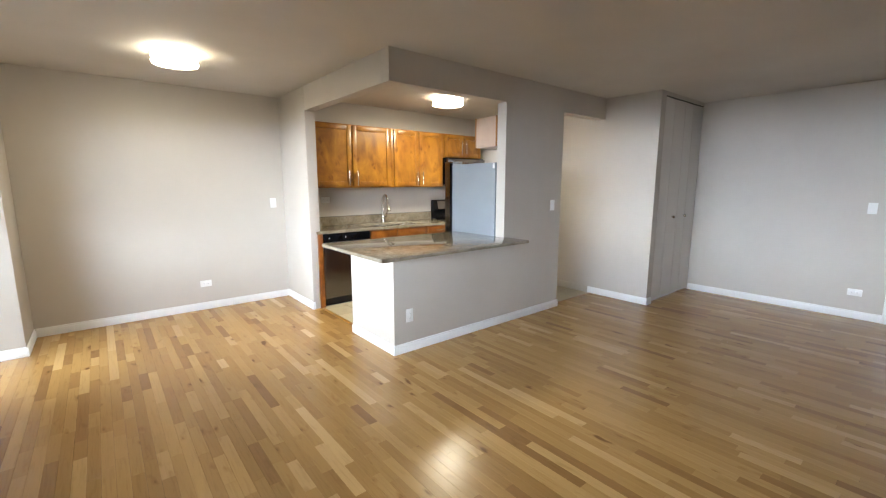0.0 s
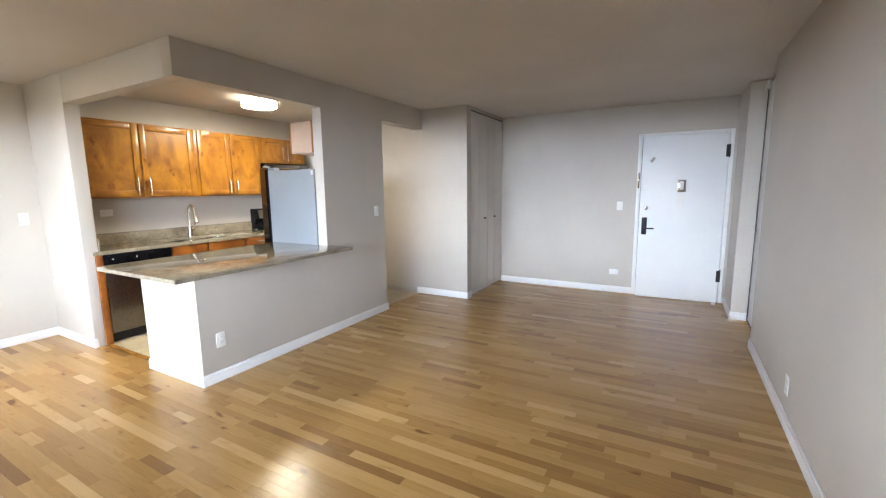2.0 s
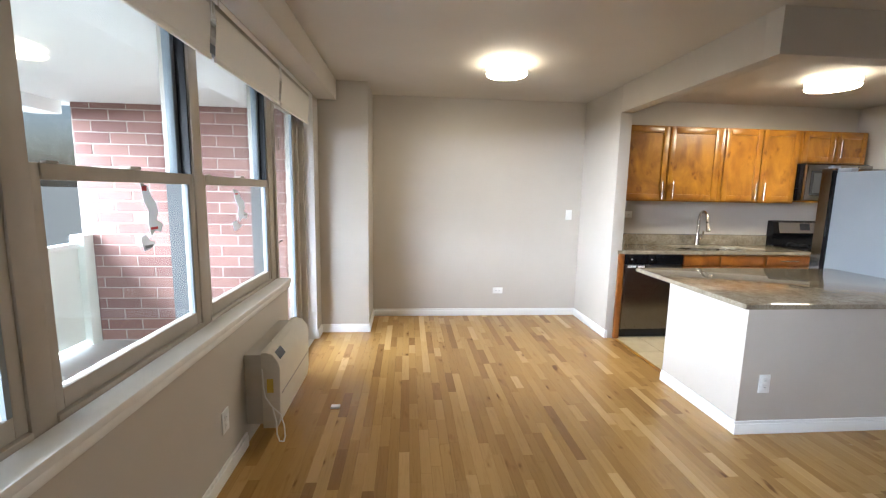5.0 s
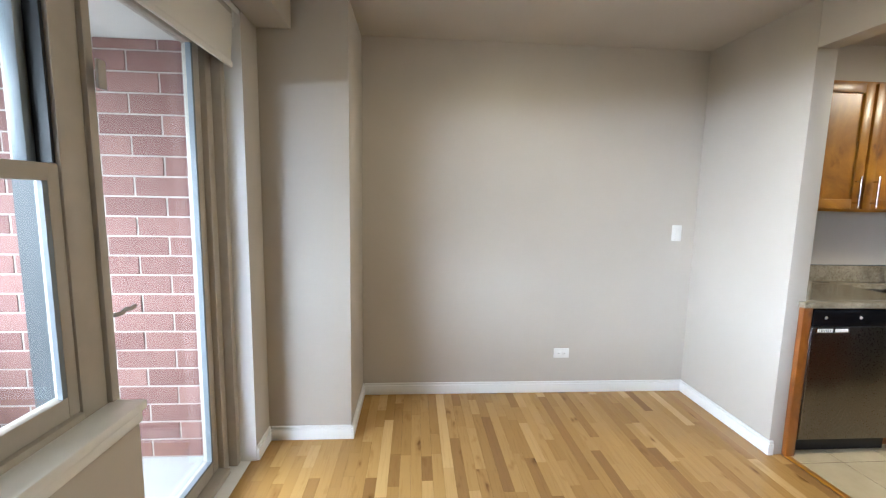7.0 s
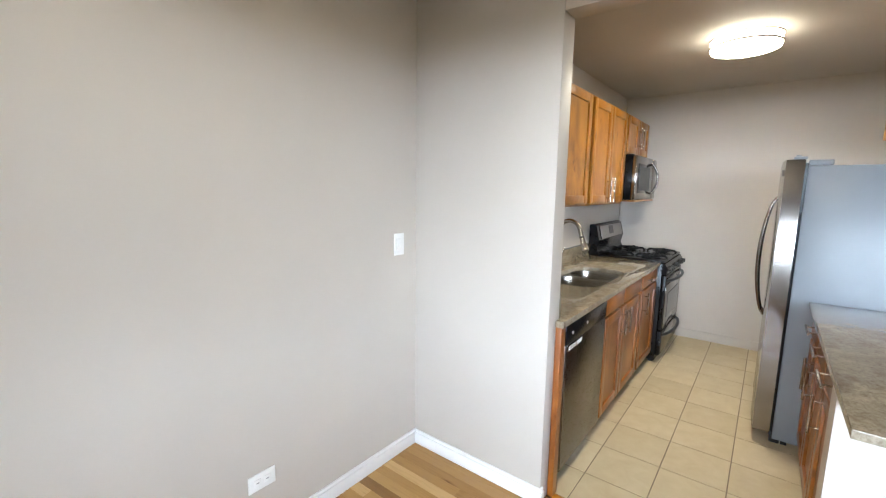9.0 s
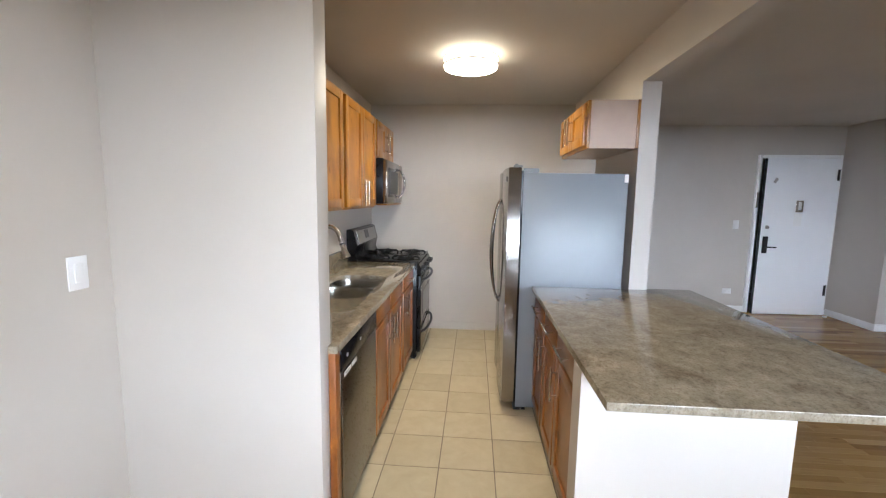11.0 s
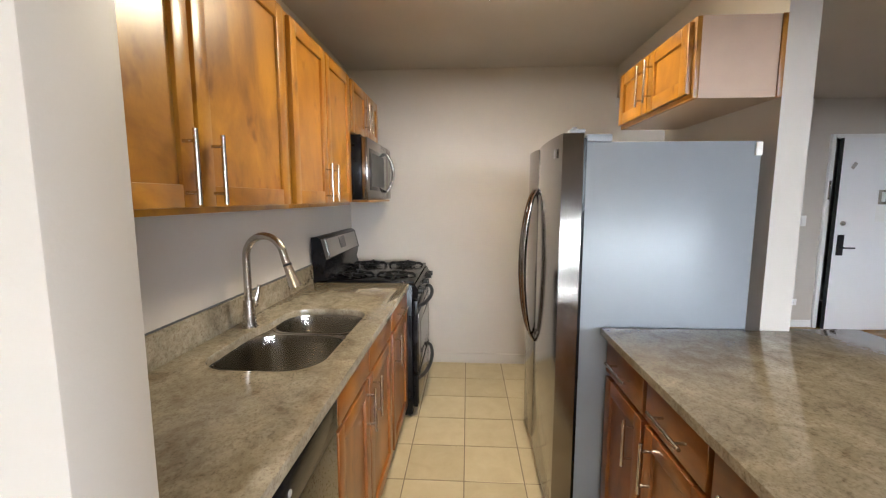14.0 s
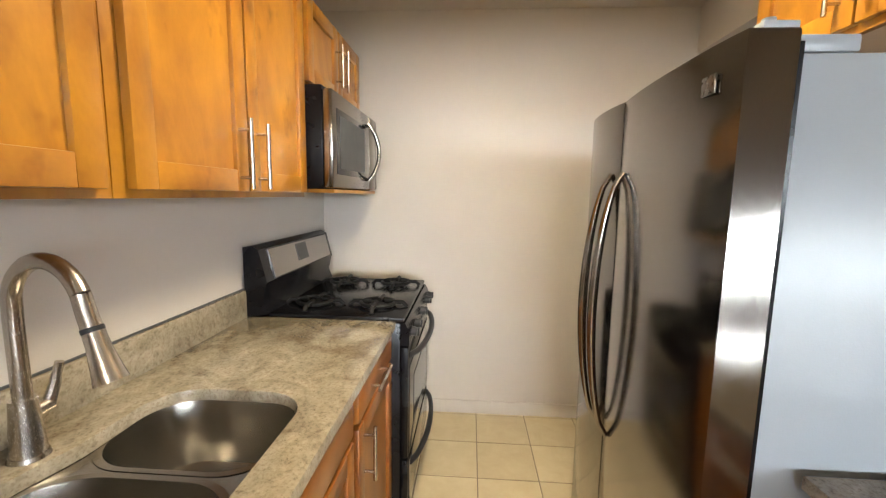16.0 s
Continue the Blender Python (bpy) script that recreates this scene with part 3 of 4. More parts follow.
# ---- outlets, switches ----
def plate(kind, at, facing, upright=True, label="", cat="", group=""):
    """A wall plate; facing is the axis that it looks along, such as '-y'."""
    w, h = (0.072, 0.116) if upright else (0.116, 0.072)
    s = 1 if facing[0] == "+" else -1
    th = thing(kind, at, label, cat, group)

    def put(name, du, dv, pw, ph, d0, d1, mat, lab="", bev=0.0015):
        x, y, z = at
        bm = bmesh.new()
        if facing[1] == "y":
            box(bm, x + du - pw / 2, x + du + pw / 2, *sorted((y + s * d0, y + s * d1)), z + dv - ph / 2, z + dv + ph / 2, bev)
        else:
            box(bm, *sorted((x + s * d0, x + s * d1)), y + du - pw / 2, y + du + pw / 2, z + dv - ph / 2, z + dv + ph / 2, bev)
        part(name, bm, mat, th, lab)

    put("cover_plate", 0, 0, w, h, 0.0, 0.006, PLASTIC)
    if "switch" in kind:
        put("rocker", 0, 0, 0.032, 0.066, 0.0062, 0.011, PLASTIC)
    else:
        for k in (-0.5, 0.5):
            du, dv = (0, k * 0.042) if upright else (k * 0.042, 0)
            put("receptacle", du, dv, 0.03, 0.03, 0.0062, 0.009, PLASTIC)
            put("slots", du, dv, 0.012, 0.004, 0.0092, 0.0095, GREYPRINT, "", 0)
    return th


plate("light_switch", (-0.126, 2.52, 1.207), "-y", True, "white rocker switch on the dining wall", "light switch")
plate("wall_outlet", (-0.935, 2.52, 0.305), "-y", False, "white double outlet low on the dining wall", "outlet")
plate("wall_outlet", (0.171, 0.012, 0.325), "-y", True, "white double outlet on the low peninsula wall", "outlet")
plate("light_switch", (2.13, 0.01, 1.204), "-y", True, "white rocker switch on the kitchen partition", "light switch")
plate("light_switch", (4.385, -2.325, 1.19), "-x", True, "white rocker switch beside the entry door", "light switch")
plate("wall_outlet", (4.385, -2.29, 0.288), "-x", False, "white double outlet near the entry door", "outlet")
plate("wall_outlet", (-2.895, -0.21, 0.30), "+x", True, "pale double outlet beside the air conditioner", "outlet")
plate("wall_outlet", (1.41, -3.637, 0.25), "+y", True, "white double outlet on the long living room wall", "outlet")
plate("wall_outlet", (0.463, 2.30, 1.235), "-y", False, "grey-lit double outlet over the kitchen backsplash", "outlet")

# ---- air conditioner ----
ac = thing("wall_air_conditioner", (-2.895, 0.37, 0.13), "beige through-wall air conditioner with dark display", "air conditioner")
part("sleeve", B((-2.894, -2.80, 0.05, 0.685, 0.125, 0.535), bev=0.006), SLEEVE, ac, "grey-beige metal sleeve")
bm = bmesh.new()
prism(bm, [(-2.80, 0.105), (-2.80, 0.55), (-2.77, 0.553), (-2.735, 0.54), (-2.705, 0.50), (-2.695, 0.46), (-2.70, 0.20), (-2.71, 0.13), (-2.725, 0.105)], "y", 0.035, 0.70)
bmesh.ops.bevel(bm, geom=[e for e in bm.edges if abs(e.verts[0].co.y - e.verts[1].co.y) < 1e-4], offset=0.008, segments=2, affect="EDGES", profile=0.5)
part("front_cover", bm, ACBEIGE, ac)
for k in range(5):
    part("louvre", B((-2.795 + k * 0.011, -2.789 + k * 0.011, 0.20, 0.68, 0.553 - 0.002 * k, 0.559 - 0.003 * k)), ACBEIGE, ac)
bm = bmesh.new()
prism(bm, [(-2.7338, 0.5415), (-2.7038, 0.5015), (-2.7018, 0.503), (-2.7318, 0.543)], "y", 0.07, 0.17)
part("display", bm, DARKGLASS, ac, "dark control display")
part("energy_sticker", B((-2.77, -2.735, 0.0335, 0.0345, 0.32, 0.40)), YELLOW, ac, "yellow sticker")
part("seam", B((-2.7035, -2.6935, 0.06, 0.68, 0.305, 0.311)), GREYBOX, ac)
bm = bmesh.new()
tube(bm, [(-2.79, 0.028, 0.46), (-2.785, 0.024, 0.36), (-2.775, 0.02, 0.30), (-2.74, 0.012, 0.25), (-2.69, 0.0, 0.21), (-2.67, -0.01, 0.15), (-2.665, -0.015, 0.09), (-2.675, -0.01, 0.055), (-2.70, 0.0, 0.05), (-2.715, 0.005, 0.09), (-2.718, 0.01, 0.16), (-2.74, 0.018, 0.25)], 0.004, 8)
part("power_cord", bm, PLASTIC, ac, "white power cord in a loose loop")
bm = bmesh.new()
box(bm, -2.50, -2.44, 0.42, 0.46, 0.006, 0.018, 0.004)
solid("paper_scrap", bm, PLASTIC, "small crumpled white scrap on the floor", "paper scrap")

# ---- closet doors ----
cd = thing("door_closet", (3.83, -0.63, 0.0), "greige bifold closet doors, closed, with small knobs", "closet door", kind="structure")
fold = (0.0, 0.012, 0.0, 0.012, 0.0)
xs = [3.284 + k * (4.376 - 3.284) / 4 for k in range(5)]
for k in range(4):
    bm = bmesh.new()
    a, b = fold[k], fold[k + 1]
    prism(bm, [(xs[k] + 0.003, -0.645 + a), (xs[k + 1] - 0.003, -0.645 + b), (xs[k + 1] - 0.003, -0.615 + b), (xs[k] + 0.003, -0.615 + a)], "z", 0.022, 2.418)
    p = part("panel", bm, CLOSET, cd)
    if k in (1, 2):
        bm = bmesh.new()
        x = 3.70 if k == 1 else 4.05
        cyl(bm, (x, -0.64, 1.035), (x, -0.66, 1.035), 0.007, seg=12)
        cyl(bm, (x, -0.66, 1.035), (x, -0.672, 1.035), 0.018, 0.014, seg=20)
        part("knob", bm, NICKEL, p, "small nickel knob")
part("top_track", B((3.272, 4.383, -0.644, -0.60, 2.4255, 2.4315)), BLACKMATT, cd, "dark top track")

# ---- sliding door by the entry ----
sd = thing("door_sliding", (3.2, -3.75, 0.0), "white sliding closet door standing nearly shut", "sliding door", kind="structure")
part("leaf", B((2.802, 3.672, -3.765, -3.726, 0.012, 2.44), bev=0.003), DOORWHITE, sd)
# added black strip that paints the darkness of the open gap
part("gap_shade_strip", B((3.674, 3.699, -3.7245, -3.7175, 0.005, 2.45)), BLACKMATT, sd, "black strip for the shade in the gap beside the leaf")
part("roller_bracket", B((3.58, 3.64, -3.725, -3.69, 2.38, 2.46), (3.60, 3.62, -3.69, -3.68, 2.36, 2.44), bev=0.005), PLASTIC, sd, "white roller bracket")

# ---- entry door ----
solid("door_casing", B((4.355, 4.40, -2.565, -2.52, 0.004, 2.105), (4.355, 4.40, -3.54, -3.495, 0.004, 2.105), (4.355, 4.40, -3.495, -2.565, 2.06, 2.105), bev=0.004), WHITE, "white painted steel door frame", "door frame", "structure")
ed = thing("door_entry", (4.362, -3.49, 0.0), "white steel apartment entry door, slightly ajar", "entry door", kind="structure")
slab = part("slab", B((4.318, 4.362, -3.488, -2.572, 0.012, 2.055), bev=0.003), DOORWHITE, ed)
part("edge_strip", B((4.319, 4.361, -2.5715, -2.5695, 0.014, 2.053)), BLACKMATT, slab, "dark door edge")
bm = B((4.298, 4.317, -2.665, -2.605, 0.83, 1.05), bev=0.004)
part("lock_body", bm, BLACKMATT, slab, "black electronic lock plate")
bm = bmesh.new()
cyl(bm, (4.298, -2.635, 0.915), (4.262, -2.635, 0.915), 0.011)
tube(bm, [(4.262, -2.627, 0.915), (4.260, -2.66, 0.914), (4.260, -2.70, 0.913), (4.262, -2.75, 0.912)], 0.009)
part("lever", bm, BLACKMATT, slab, "black lever handle")
bm = bmesh.new()
cyl(bm, (4.317, -2.645, 1.17), (4.302, -2.645, 1.17), 0.026, 0.022, 24)
part("deadbolt", bm, NICKEL, slab, "brushed nickel deadbolt")
bm = B((4.308, 4.317, -3.075, -2.985, 1.37, 1.52), bev=0.003)
part("viewer_plate", bm, NICKEL, slab, "metal door viewer plate")
bm = B((4.303, 4.3078, -3.05, -3.01, 1.40, 1.50), bev=0.003)
part("viewer_cover", bm, PLASTIC, slab)
part("notice", B((4.3165, 4.3175, -3.075, -2.975, 1.19, 1.35)), PLASTIC, slab, "faint pale paper notice")
bm = bmesh.new()
prism(bm, [(-2.665, 1.755), (-2.69, 1.735), (-2.725, 1.79), (-2.70, 1.81)], "x", 4.306, 4.3172)
part("chain_plate", bm, GREYBOX, slab, "small grey door guard")
for z in (0.345, 1.85):
    bm = bmesh.new()
    cyl(bm, (4.335, -3.493, z - 0.075), (4.335, -3.493, z + 0.075), 0.013)
    box(bm, 4.314, 4.3175, -3.49, -3.46, z - 0.07, z + 0.07, 0.001)
    part("hinge", bm, BLACKMATT, slab, "dark steel hinge")
ed.matrix_basis = Matrix.Translation((4.362, -3.49, 0)) @ Matrix.Rotation(radians(2.8), 4, "Z")
solid("door_latch", B((4.348, 4.3548, -2.553, -2.532, 1.42, 1.62), (4.344, 4.3478, -2.549, -2.536, 1.44, 1.475), (4.344, 4.3478, -2.549, -2.536, 1.50, 1.535), (4.344, 4.3478, -2.549, -2.536, 1.56, 1.595), bev=0.001), NICKEL, "slim nickel latch strip on the door frame", "door latch")
solid("doorstop", B((4.20, 4.235, -3.47, -3.43, 0.006, 0.03), bev=0.006), PLASTIC, "small white doorstop on the floor", "doorstop")

# ---- ceiling lamps ----
def ceiling_lamp(x, y, r, label, mat, face):
    th = thing("ceiling_lamp", (x, y, H), label, "ceiling lamp", "round flush ceiling lamps")
    bm = bmesh.new()
    cyl(bm, (x, y, H - 0.012), (x, y, H - 0.0005), r * 0.92, seg=48)
    part("base_plate", bm, PLASTIC, th)
    prof = [(0.955, 0.012), (0.955, 0.078), (0.93, 0.089), (0.7, 0.095), (0.35, 0.098), (0.0, 0.099)]
    bm = bmesh.new()
    rings = []
    for f, dz in prof[:-1]:
        rings.append([bm.verts.new((x + r * f * math.cos(2 * math.pi * k / 48), y + r * f * math.sin(2 * math.pi * k / 48), H - dz)) for k in range(48)])
    for a, b in zip(rings, rings[1:]):
        for k in range(48):
            bm.faces.new((a[k], a[(k + 1) % 48], b[(k + 1) % 48], b[k]))
    bm.faces.new(rings[0])
    bm.faces.new(rings[-1][::-1])
    bmesh.ops.recalc_face_normals(bm, faces=bm.faces[:])
    ob = part("diffuser", bm, mat, th, "glowing frosted diffuser")
    ob.data.materials.append(face)
    for p in ob.data.polygons:
        p.material_index = 1 if p.normal.z < -0.6 else 0
    for dz in (0.022, 0.070):
        bm = bmesh.new()
        tube(bm, [(x + r * 0.975 * math.cos(2 * math.pi * k / 48), y + r * 0.975 * math.sin(2 * math.pi * k / 48), H - dz) for k in range(49)], 0.0055, 8)
        part("ring", bm, NICKEL, th, "brushed nickel ring")


ceiling_lamp(-1.215, 1.24, 0.170, "round glowing flush ceiling lamp over the dining area", LAMP, LAMPFACE)
ceiling_lamp(1.605, 1.205, 0.195, "round glowing flush ceiling lamp with nickel rings, kitchen", LAMPK, LAMPKFACE)

# ---- kitchen cabinets ----
def shaker(parent, x0, x1, z0, z1, yf, s, wood, rail=0.058):
    """A framed door with a sunk panel; its front lies at yf and looks along s*y."""
    yb, ym = yf - s * 0.02, yf - s * 0.012
    bm = bmesh.new()
    box(bm, x0 + rail - 0.004, x1 - rail + 0.004, *sorted((ym, yb + s * 0.001)), z0 + rail - 0.004, z1 - rail + 0.004)
    door = part("door", bm, wood[0], parent)
    for name, mat, a, b, c, d in (("stile", wood[0], x0, x0 + rail, z0, z1), ("stile", wood[0], x1 - rail, x1, z0, z1), ("rail", wood[1], x0 + rail, x1 - rail, z0, z0 + rail), ("rail", wood[1], x0 + rail, x1 - rail, z1 - rail, z1)):
        bm = bmesh.new()
        box(bm, a, b, *sorted((yf, yb)), c, d, 0.0025)
        part(name, bm, mat, door)
    return door


def bar_handle(parent, x, z, yf, s, length, upright=True):
    bm = bmesh.new()
    h, y = length / 2, yf + s * 0.034
    d = Vector((0, 0, 1)) if upright else Vector((1, 0, 0))
    c = Vector((x, y, z))
    cyl(bm, c - d * h, c + d * h, 0.006, seg=12)
    for k in (-0.68, 0.68):
        p = c + d * h * k
        cyl(bm, (p.x, yf, p.z), p, 0.0045, seg=10)
    part("bar_handle", bm, NICKEL, parent, "brushed nickel bar handle")


def cabinet(name, x0, x1, y0, y1, z0, z1, s, doors, drawers=(), label="", group="", toe=0.0, cat="kitchen cabinet", side=None, top=None, wood=None):
    """A cabinet with its face frame at the front (y1 if s is 1, else y0). doors: (x0, x1, z0, z1, handle x, handle z)."""
    th = thing(name, ((x0 + x1) / 2, (y0 + y1) / 2, z0), label, cat, group)
    yf = y1 if s > 0 else y0
    wood = wood or (CABV, CABH)
    bm = bmesh.new()
    box(bm, x0, x1, *sorted((y0 if s > 0 else y1, yf - s * 0.02)), z0 + toe, top or z1)
    if toe:
        box(bm, x0, x1, *sorted((y0 if s > 0 else y1, yf - s * 0.075)), z0, z0 + toe)
    part("body", bm, side or wood[0], th)
    bm = bmesh.new()
    box(bm, x0, x1, *sorted((yf - s * 0.0198, yf)), z0 + toe, z1, 0.002)
    part("face_frame", bm, wood[0], th)
    for dx0, dx1, dz0, dz1, hx, hz in doors:
        p = shaker(th, dx0, dx1, dz0, dz1, yf + s * 0.021, s, wood)
        bar_handle(p, hx, hz, yf + s * 0.021, s, 0.17 if toe else 0.19)
    for dx0, dx1, dz0, dz1, hx in drawers:
        bm = bmesh.new()
        box(bm, dx0, dx1, *sorted((yf + s * 0.001, yf + s * 0.021)), dz0, dz1, 0.004)
        p = part("drawer_front", bm, wood[1], th)
        if hx is not None:
            bar_handle(p, hx, (dz0 + dz1) / 2, yf + s * 0.021, s, 0.19, False)
    return th


UP = "honey maple upper cabinets on the north wall"
cabinet("wall_cabinet", 0.128, 1.313, 2.04, 2.298, 1.392, 2.172, -1, [(0.142, 0.71, 1.41, 2.157, 0.66, 1.512), (0.728, 1.285, 1.41, 2.157, 0.778, 1.512)], label="honey maple wall cabinet with two shaker doors", group=UP)
cabinet("wall_cabinet", 1.315, 2.205, 2.04, 2.298, 1.392, 2.172, -1, [(1.347, 1.757, 1.41, 2.157, 1.713, 1.512), (1.767, 2.183, 1.41, 2.157, 1.81, 1.512)], label="honey maple wall cabinet with two narrow shaker doors", group=UP)
cabinet("wall_cabinet", 2.207, 2.99, 2.04, 2.298, 1.825, 2.172, -1, [(2.23, 2.593, 1.842, 2.157, 2.555, 1.985), (2.601, 2.97, 1.842, 2.157, 2.64, 1.985)], label="short honey maple cabinet over the microwave", group=UP)
fridge_top = cabinet("fridge_cabinet", 1.345, 2.10, 0.128, 0.45, 1.815, 2.115, 1, [(1.362, 1.715, 1.835, 2.10, 1.675, 1.965), (1.723, 2.085, 1.835, 2.10, 1.765, 1.965)], label="honey maple cabinet with pale side over the refrigerator", side=CABSIDE)

part("scribe_strip", B((1.3375, 1.3448, 0.128, 0.146, 1.815, 2.115), bev=0.001), CABV, fridge_top)
# base run under the sink counter, facing south
LOW = "russet maple base cabinets"
# darkened maple copy that paints in the shade below the counters
SHADED = (SHADEV, SHADEH)
cabinet("sink_cabinet", 0.757, 1.638, 1.703, 2.298, 0.006, 0.872, -1, [(0.768, 1.148, 0.115, 0.745, 1.10, 0.645), (1.162, 1.612, 0.115, 0.745, 1.21, 0.645)], [(0.768, 1.148, 0.762, 0.864, None), (1.162, 1.612, 0.762, 0.864, None)], "shade-darkened maple sink base cabinet with two doors", LOW, 0.09, top=0.64, wood=SHADED)
cabinet("base_cabinet", 1.64, 2.178, 1.703, 2.298, 0.006, 0.872, -1, [(1.665, 2.15, 0.115, 0.745, 1.715, 0.645)], [(1.665, 2.15, 0.762, 0.864, 1.87)], "shade-darkened maple base cabinet with one drawer beside the range", LOW, 0.09, wood=SHADED)
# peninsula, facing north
cabinet("base_cabinet", 0.133, 0.585, 0.128, 0.710, 0.006, 0.872, 1, [(0.15, 0.577, 0.115, 0.705, 0.525, 0.59)], [(0.15, 0.577, 0.725, 0.862, 0.40)], "shade-darkened maple base cabinet under the peninsula counter", LOW, 0.09, wood=SHADED)
cabinet("base_cabinet", 0.587, 0.955, 0.128, 0.710, 0.006, 0.872, 1, [(0.600, 0.943, 0.115, 0.705, 0.885, 0.59)], [(0.600, 0.943, 0.725, 0.862, 0.76)], "shade-darkened maple base cabinet under the peninsula counter", LOW, 0.09, wood=SHADED)
cabinet("base_cabinet", 0.957, 1.335, 0.128, 0.710, 0.006, 0.872, 1, [(0.970, 1.325, 0.115, 0.705, 1.025, 0.59)], [(0.970, 1.325, 0.725, 0.862, 1.14)], "shade-darkened maple base cabinet beside the refrigerator", LOW, 0.09, wood=SHADED)
solid("end_panel", B((0.088, 0.142, 1.684, 1.713, 0.006, 0.872), (0.1265, 0.142, 1.7131, 2.29, 0.006, 0.872), bev=0.002), SHADEV, "shade-darkened maple end panel beside the dishwasher", "end panel")

# ---- counters ----
def slab_of(outline, holes, z0, z1):
    """A flat stone slab with holes."""
    bm = bmesh.new()
    es = []
    for loop in [outline, *holes]:
        vs = [bm.verts.new((x, y, z1)) for x, y in loop]
        es += [bm.edges.new((vs[k], vs[(k + 1) % len(vs)])) for k in range(len(vs))]
    bmesh.ops.triangle_fill(bm, edges=es, use_beauty=True)
    up = bm.faces[:]
    r = bmesh.ops.extrude_face_region(bm, geom=up)
    bmesh.ops.translate(bm, verts=[g for g in r["geom"] if isinstance(g, bmesh.types.BMVert)], vec=(0, 0, z0 - z1))
    bmesh.ops.recalc_face_normals(bm, faces=bm.faces[:])
    top = [e for e in bm.edges if all(abs(v.co.z - z1) < 1e-5 for v in e.verts) and any(abs(f.normal.z) < 0.5 for f in e.link_faces)]
    bmesh.ops.bevel(bm, geom=top, offset=0.004, segments=2, affect="EDGES", profile=0.5)
    return bm


solid("peninsula_countertop", slab_of([(-0.268, -0.285), (1.378, -0.285), (1.378, 0.007), (1.339, 0.007), (1.339, 0.757), (-0.268, 0.757)], [], 0.8765, 0.904), STONE, "polished grey-brown granite counter on the peninsula", "countertop")


def arc(cx, cy, r, a0):
    return [(cx + r * math.cos(radians(a0 + 11.25 * k)), cy + r * math.sin(radians(a0 + 11.25 * k))) for k in range(9)]


# the cutout steps back where the larger bowl reaches towards the tap
RIM = arc(0.955, 1.895, 0.12, 180) + arc(1.45, 1.885, 0.11, 270) + arc(1.45, 2.038, 0.11, 0)
RIM += [(1.34 - 0.17 * k / 6, 2.1475 + 0.0275 * (0.5 - 0.5 * math.cos(math.pi * k / 6))) for k in range(7)] + arc(0.955, 2.055, 0.12, 90)
ct = thing("sink_countertop", (1.1, 2.0, 0.873), "polished grey-brown granite counter with undermount sink cutout", "countertop")
part("slab", slab_of([(0.08, 1.673), (2.186, 1.673), (2.186, 2.297), (0.128, 2.297), (0.128, 1.712), (0.08, 1.712)], [RIM], 0.8735, 0.904), STONE, ct)
part("backsplash", B((0.149, 2.182, 2.278, 2.2985, 0.896, 1.015), bev=0.003), STONE, ct)
part("dark_top_line", B((0.149, 2.182, 2.291, 2.2985, 1.0152, 1.0195)), JAMBDARK, ct, "thin dark line along the top of the backsplash")
part("side_splash", B((0.1285, 0.1485, 1.716, 2.296, 0.896, 1.015), bev=0.003), STONE, ct)

# ---- sink and tap ----
sk = thing("kitchen_sink", (1.2, 1.96, 0.70), "stainless undermount double-bowl sink", "sink")


def bowl(x0, x1, y0, y1, r, depth):
    bm = bmesh.new()
    rings = []
    for k, (inset, z) in enumerate(((-0.012, 0.8725), (0.0, 0.8725), (0.004, 0.85), (0.012, 0.8725 - depth + 0.05), (0.022, 0.8725 - depth + 0.015), (0.05, 0.8725 - depth), (0.12, 0.8725 - depth - 0.004))):
        o = rounded(x0 + inset, x1 - inset, y0 + inset, y1 - inset, max(0.02, r - inset * 0.3), 8)
        rings.append([bm.verts.new((x, y, z)) for x, y in o])
    n = len(rings[0])
    for a, b in zip(rings, rings[1:]):
        for k in range(n):
            bm.faces.new((a[k], a[(k + 1) % n], b[(k + 1) % n], b[k]))
    bm.faces.new(rings[-1])
    bmesh.ops.recalc_face_normals(bm, faces=bm.faces[:])
    return bm


part("flange", slab_of(rounded(0.812, 1.583, 1.752, 2.198, 0.10, 8), [rounded(0.833, 1.262, 1.773, 2.177, 0.125, 8), rounded(1.292, 1.562, 1.773, 2.15, 0.105, 8)], 0.8590, 0.8712), SINKSTEEL, sk)
for x0, x1, y1, r, d in ((0.833, 1.262, 2.177, 0.125, 0.20), (1.292, 1.562, 2.15, 0.105, 0.17)):
    b = part("bowl", bowl(x0, x1, 1.773, y1, r, d), SINKSTEEL, sk)
    bm = bmesh.new()
    cx = (x0 + x1) / 2
    cyl(bm, (cx, 1.965, 0.8725 - d - 0.003), (cx, 1.965, 0.8725 - d + 0.001), 0.042, seg=24)
    part("drain", bm, NICKEL, b)

TX, TY = 1.265, 2.208
SX, SY = -0.19, -0.98      # way in which the spout swings
tap = thing("kitchen_tap", (TX, TY, 0.904), "brushed nickel pull-down gooseneck kitchen tap", "faucet")
bm = bmesh.new()
cyl(bm, (TX, TY, 0.9042), (TX, TY, 0.912), 0.033, 0.03, 24)
cyl(bm, (TX, TY, 0.912), (TX, TY, 1.02), 0.028, 0.021, 24)
part("base", bm, NICKEL, tap)
neck = [(TX, TY, 1.02), (TX, TY, 1.10), (TX, TY, 1.17)]
for k in range(1, 13):
    a = radians(180 - 13.0 * k)
    u = 0.09 + 0.09 * math.cos(a)
    neck.append((TX + SX * u, TY + SY * u, 1.195 + 0.09 * math.sin(a)))
bm = bmesh.new()
tube(bm, neck, 0.0150, 16)
part("neck", bm, NICKEL, tap)
ex, ey, ez = neck[-1]


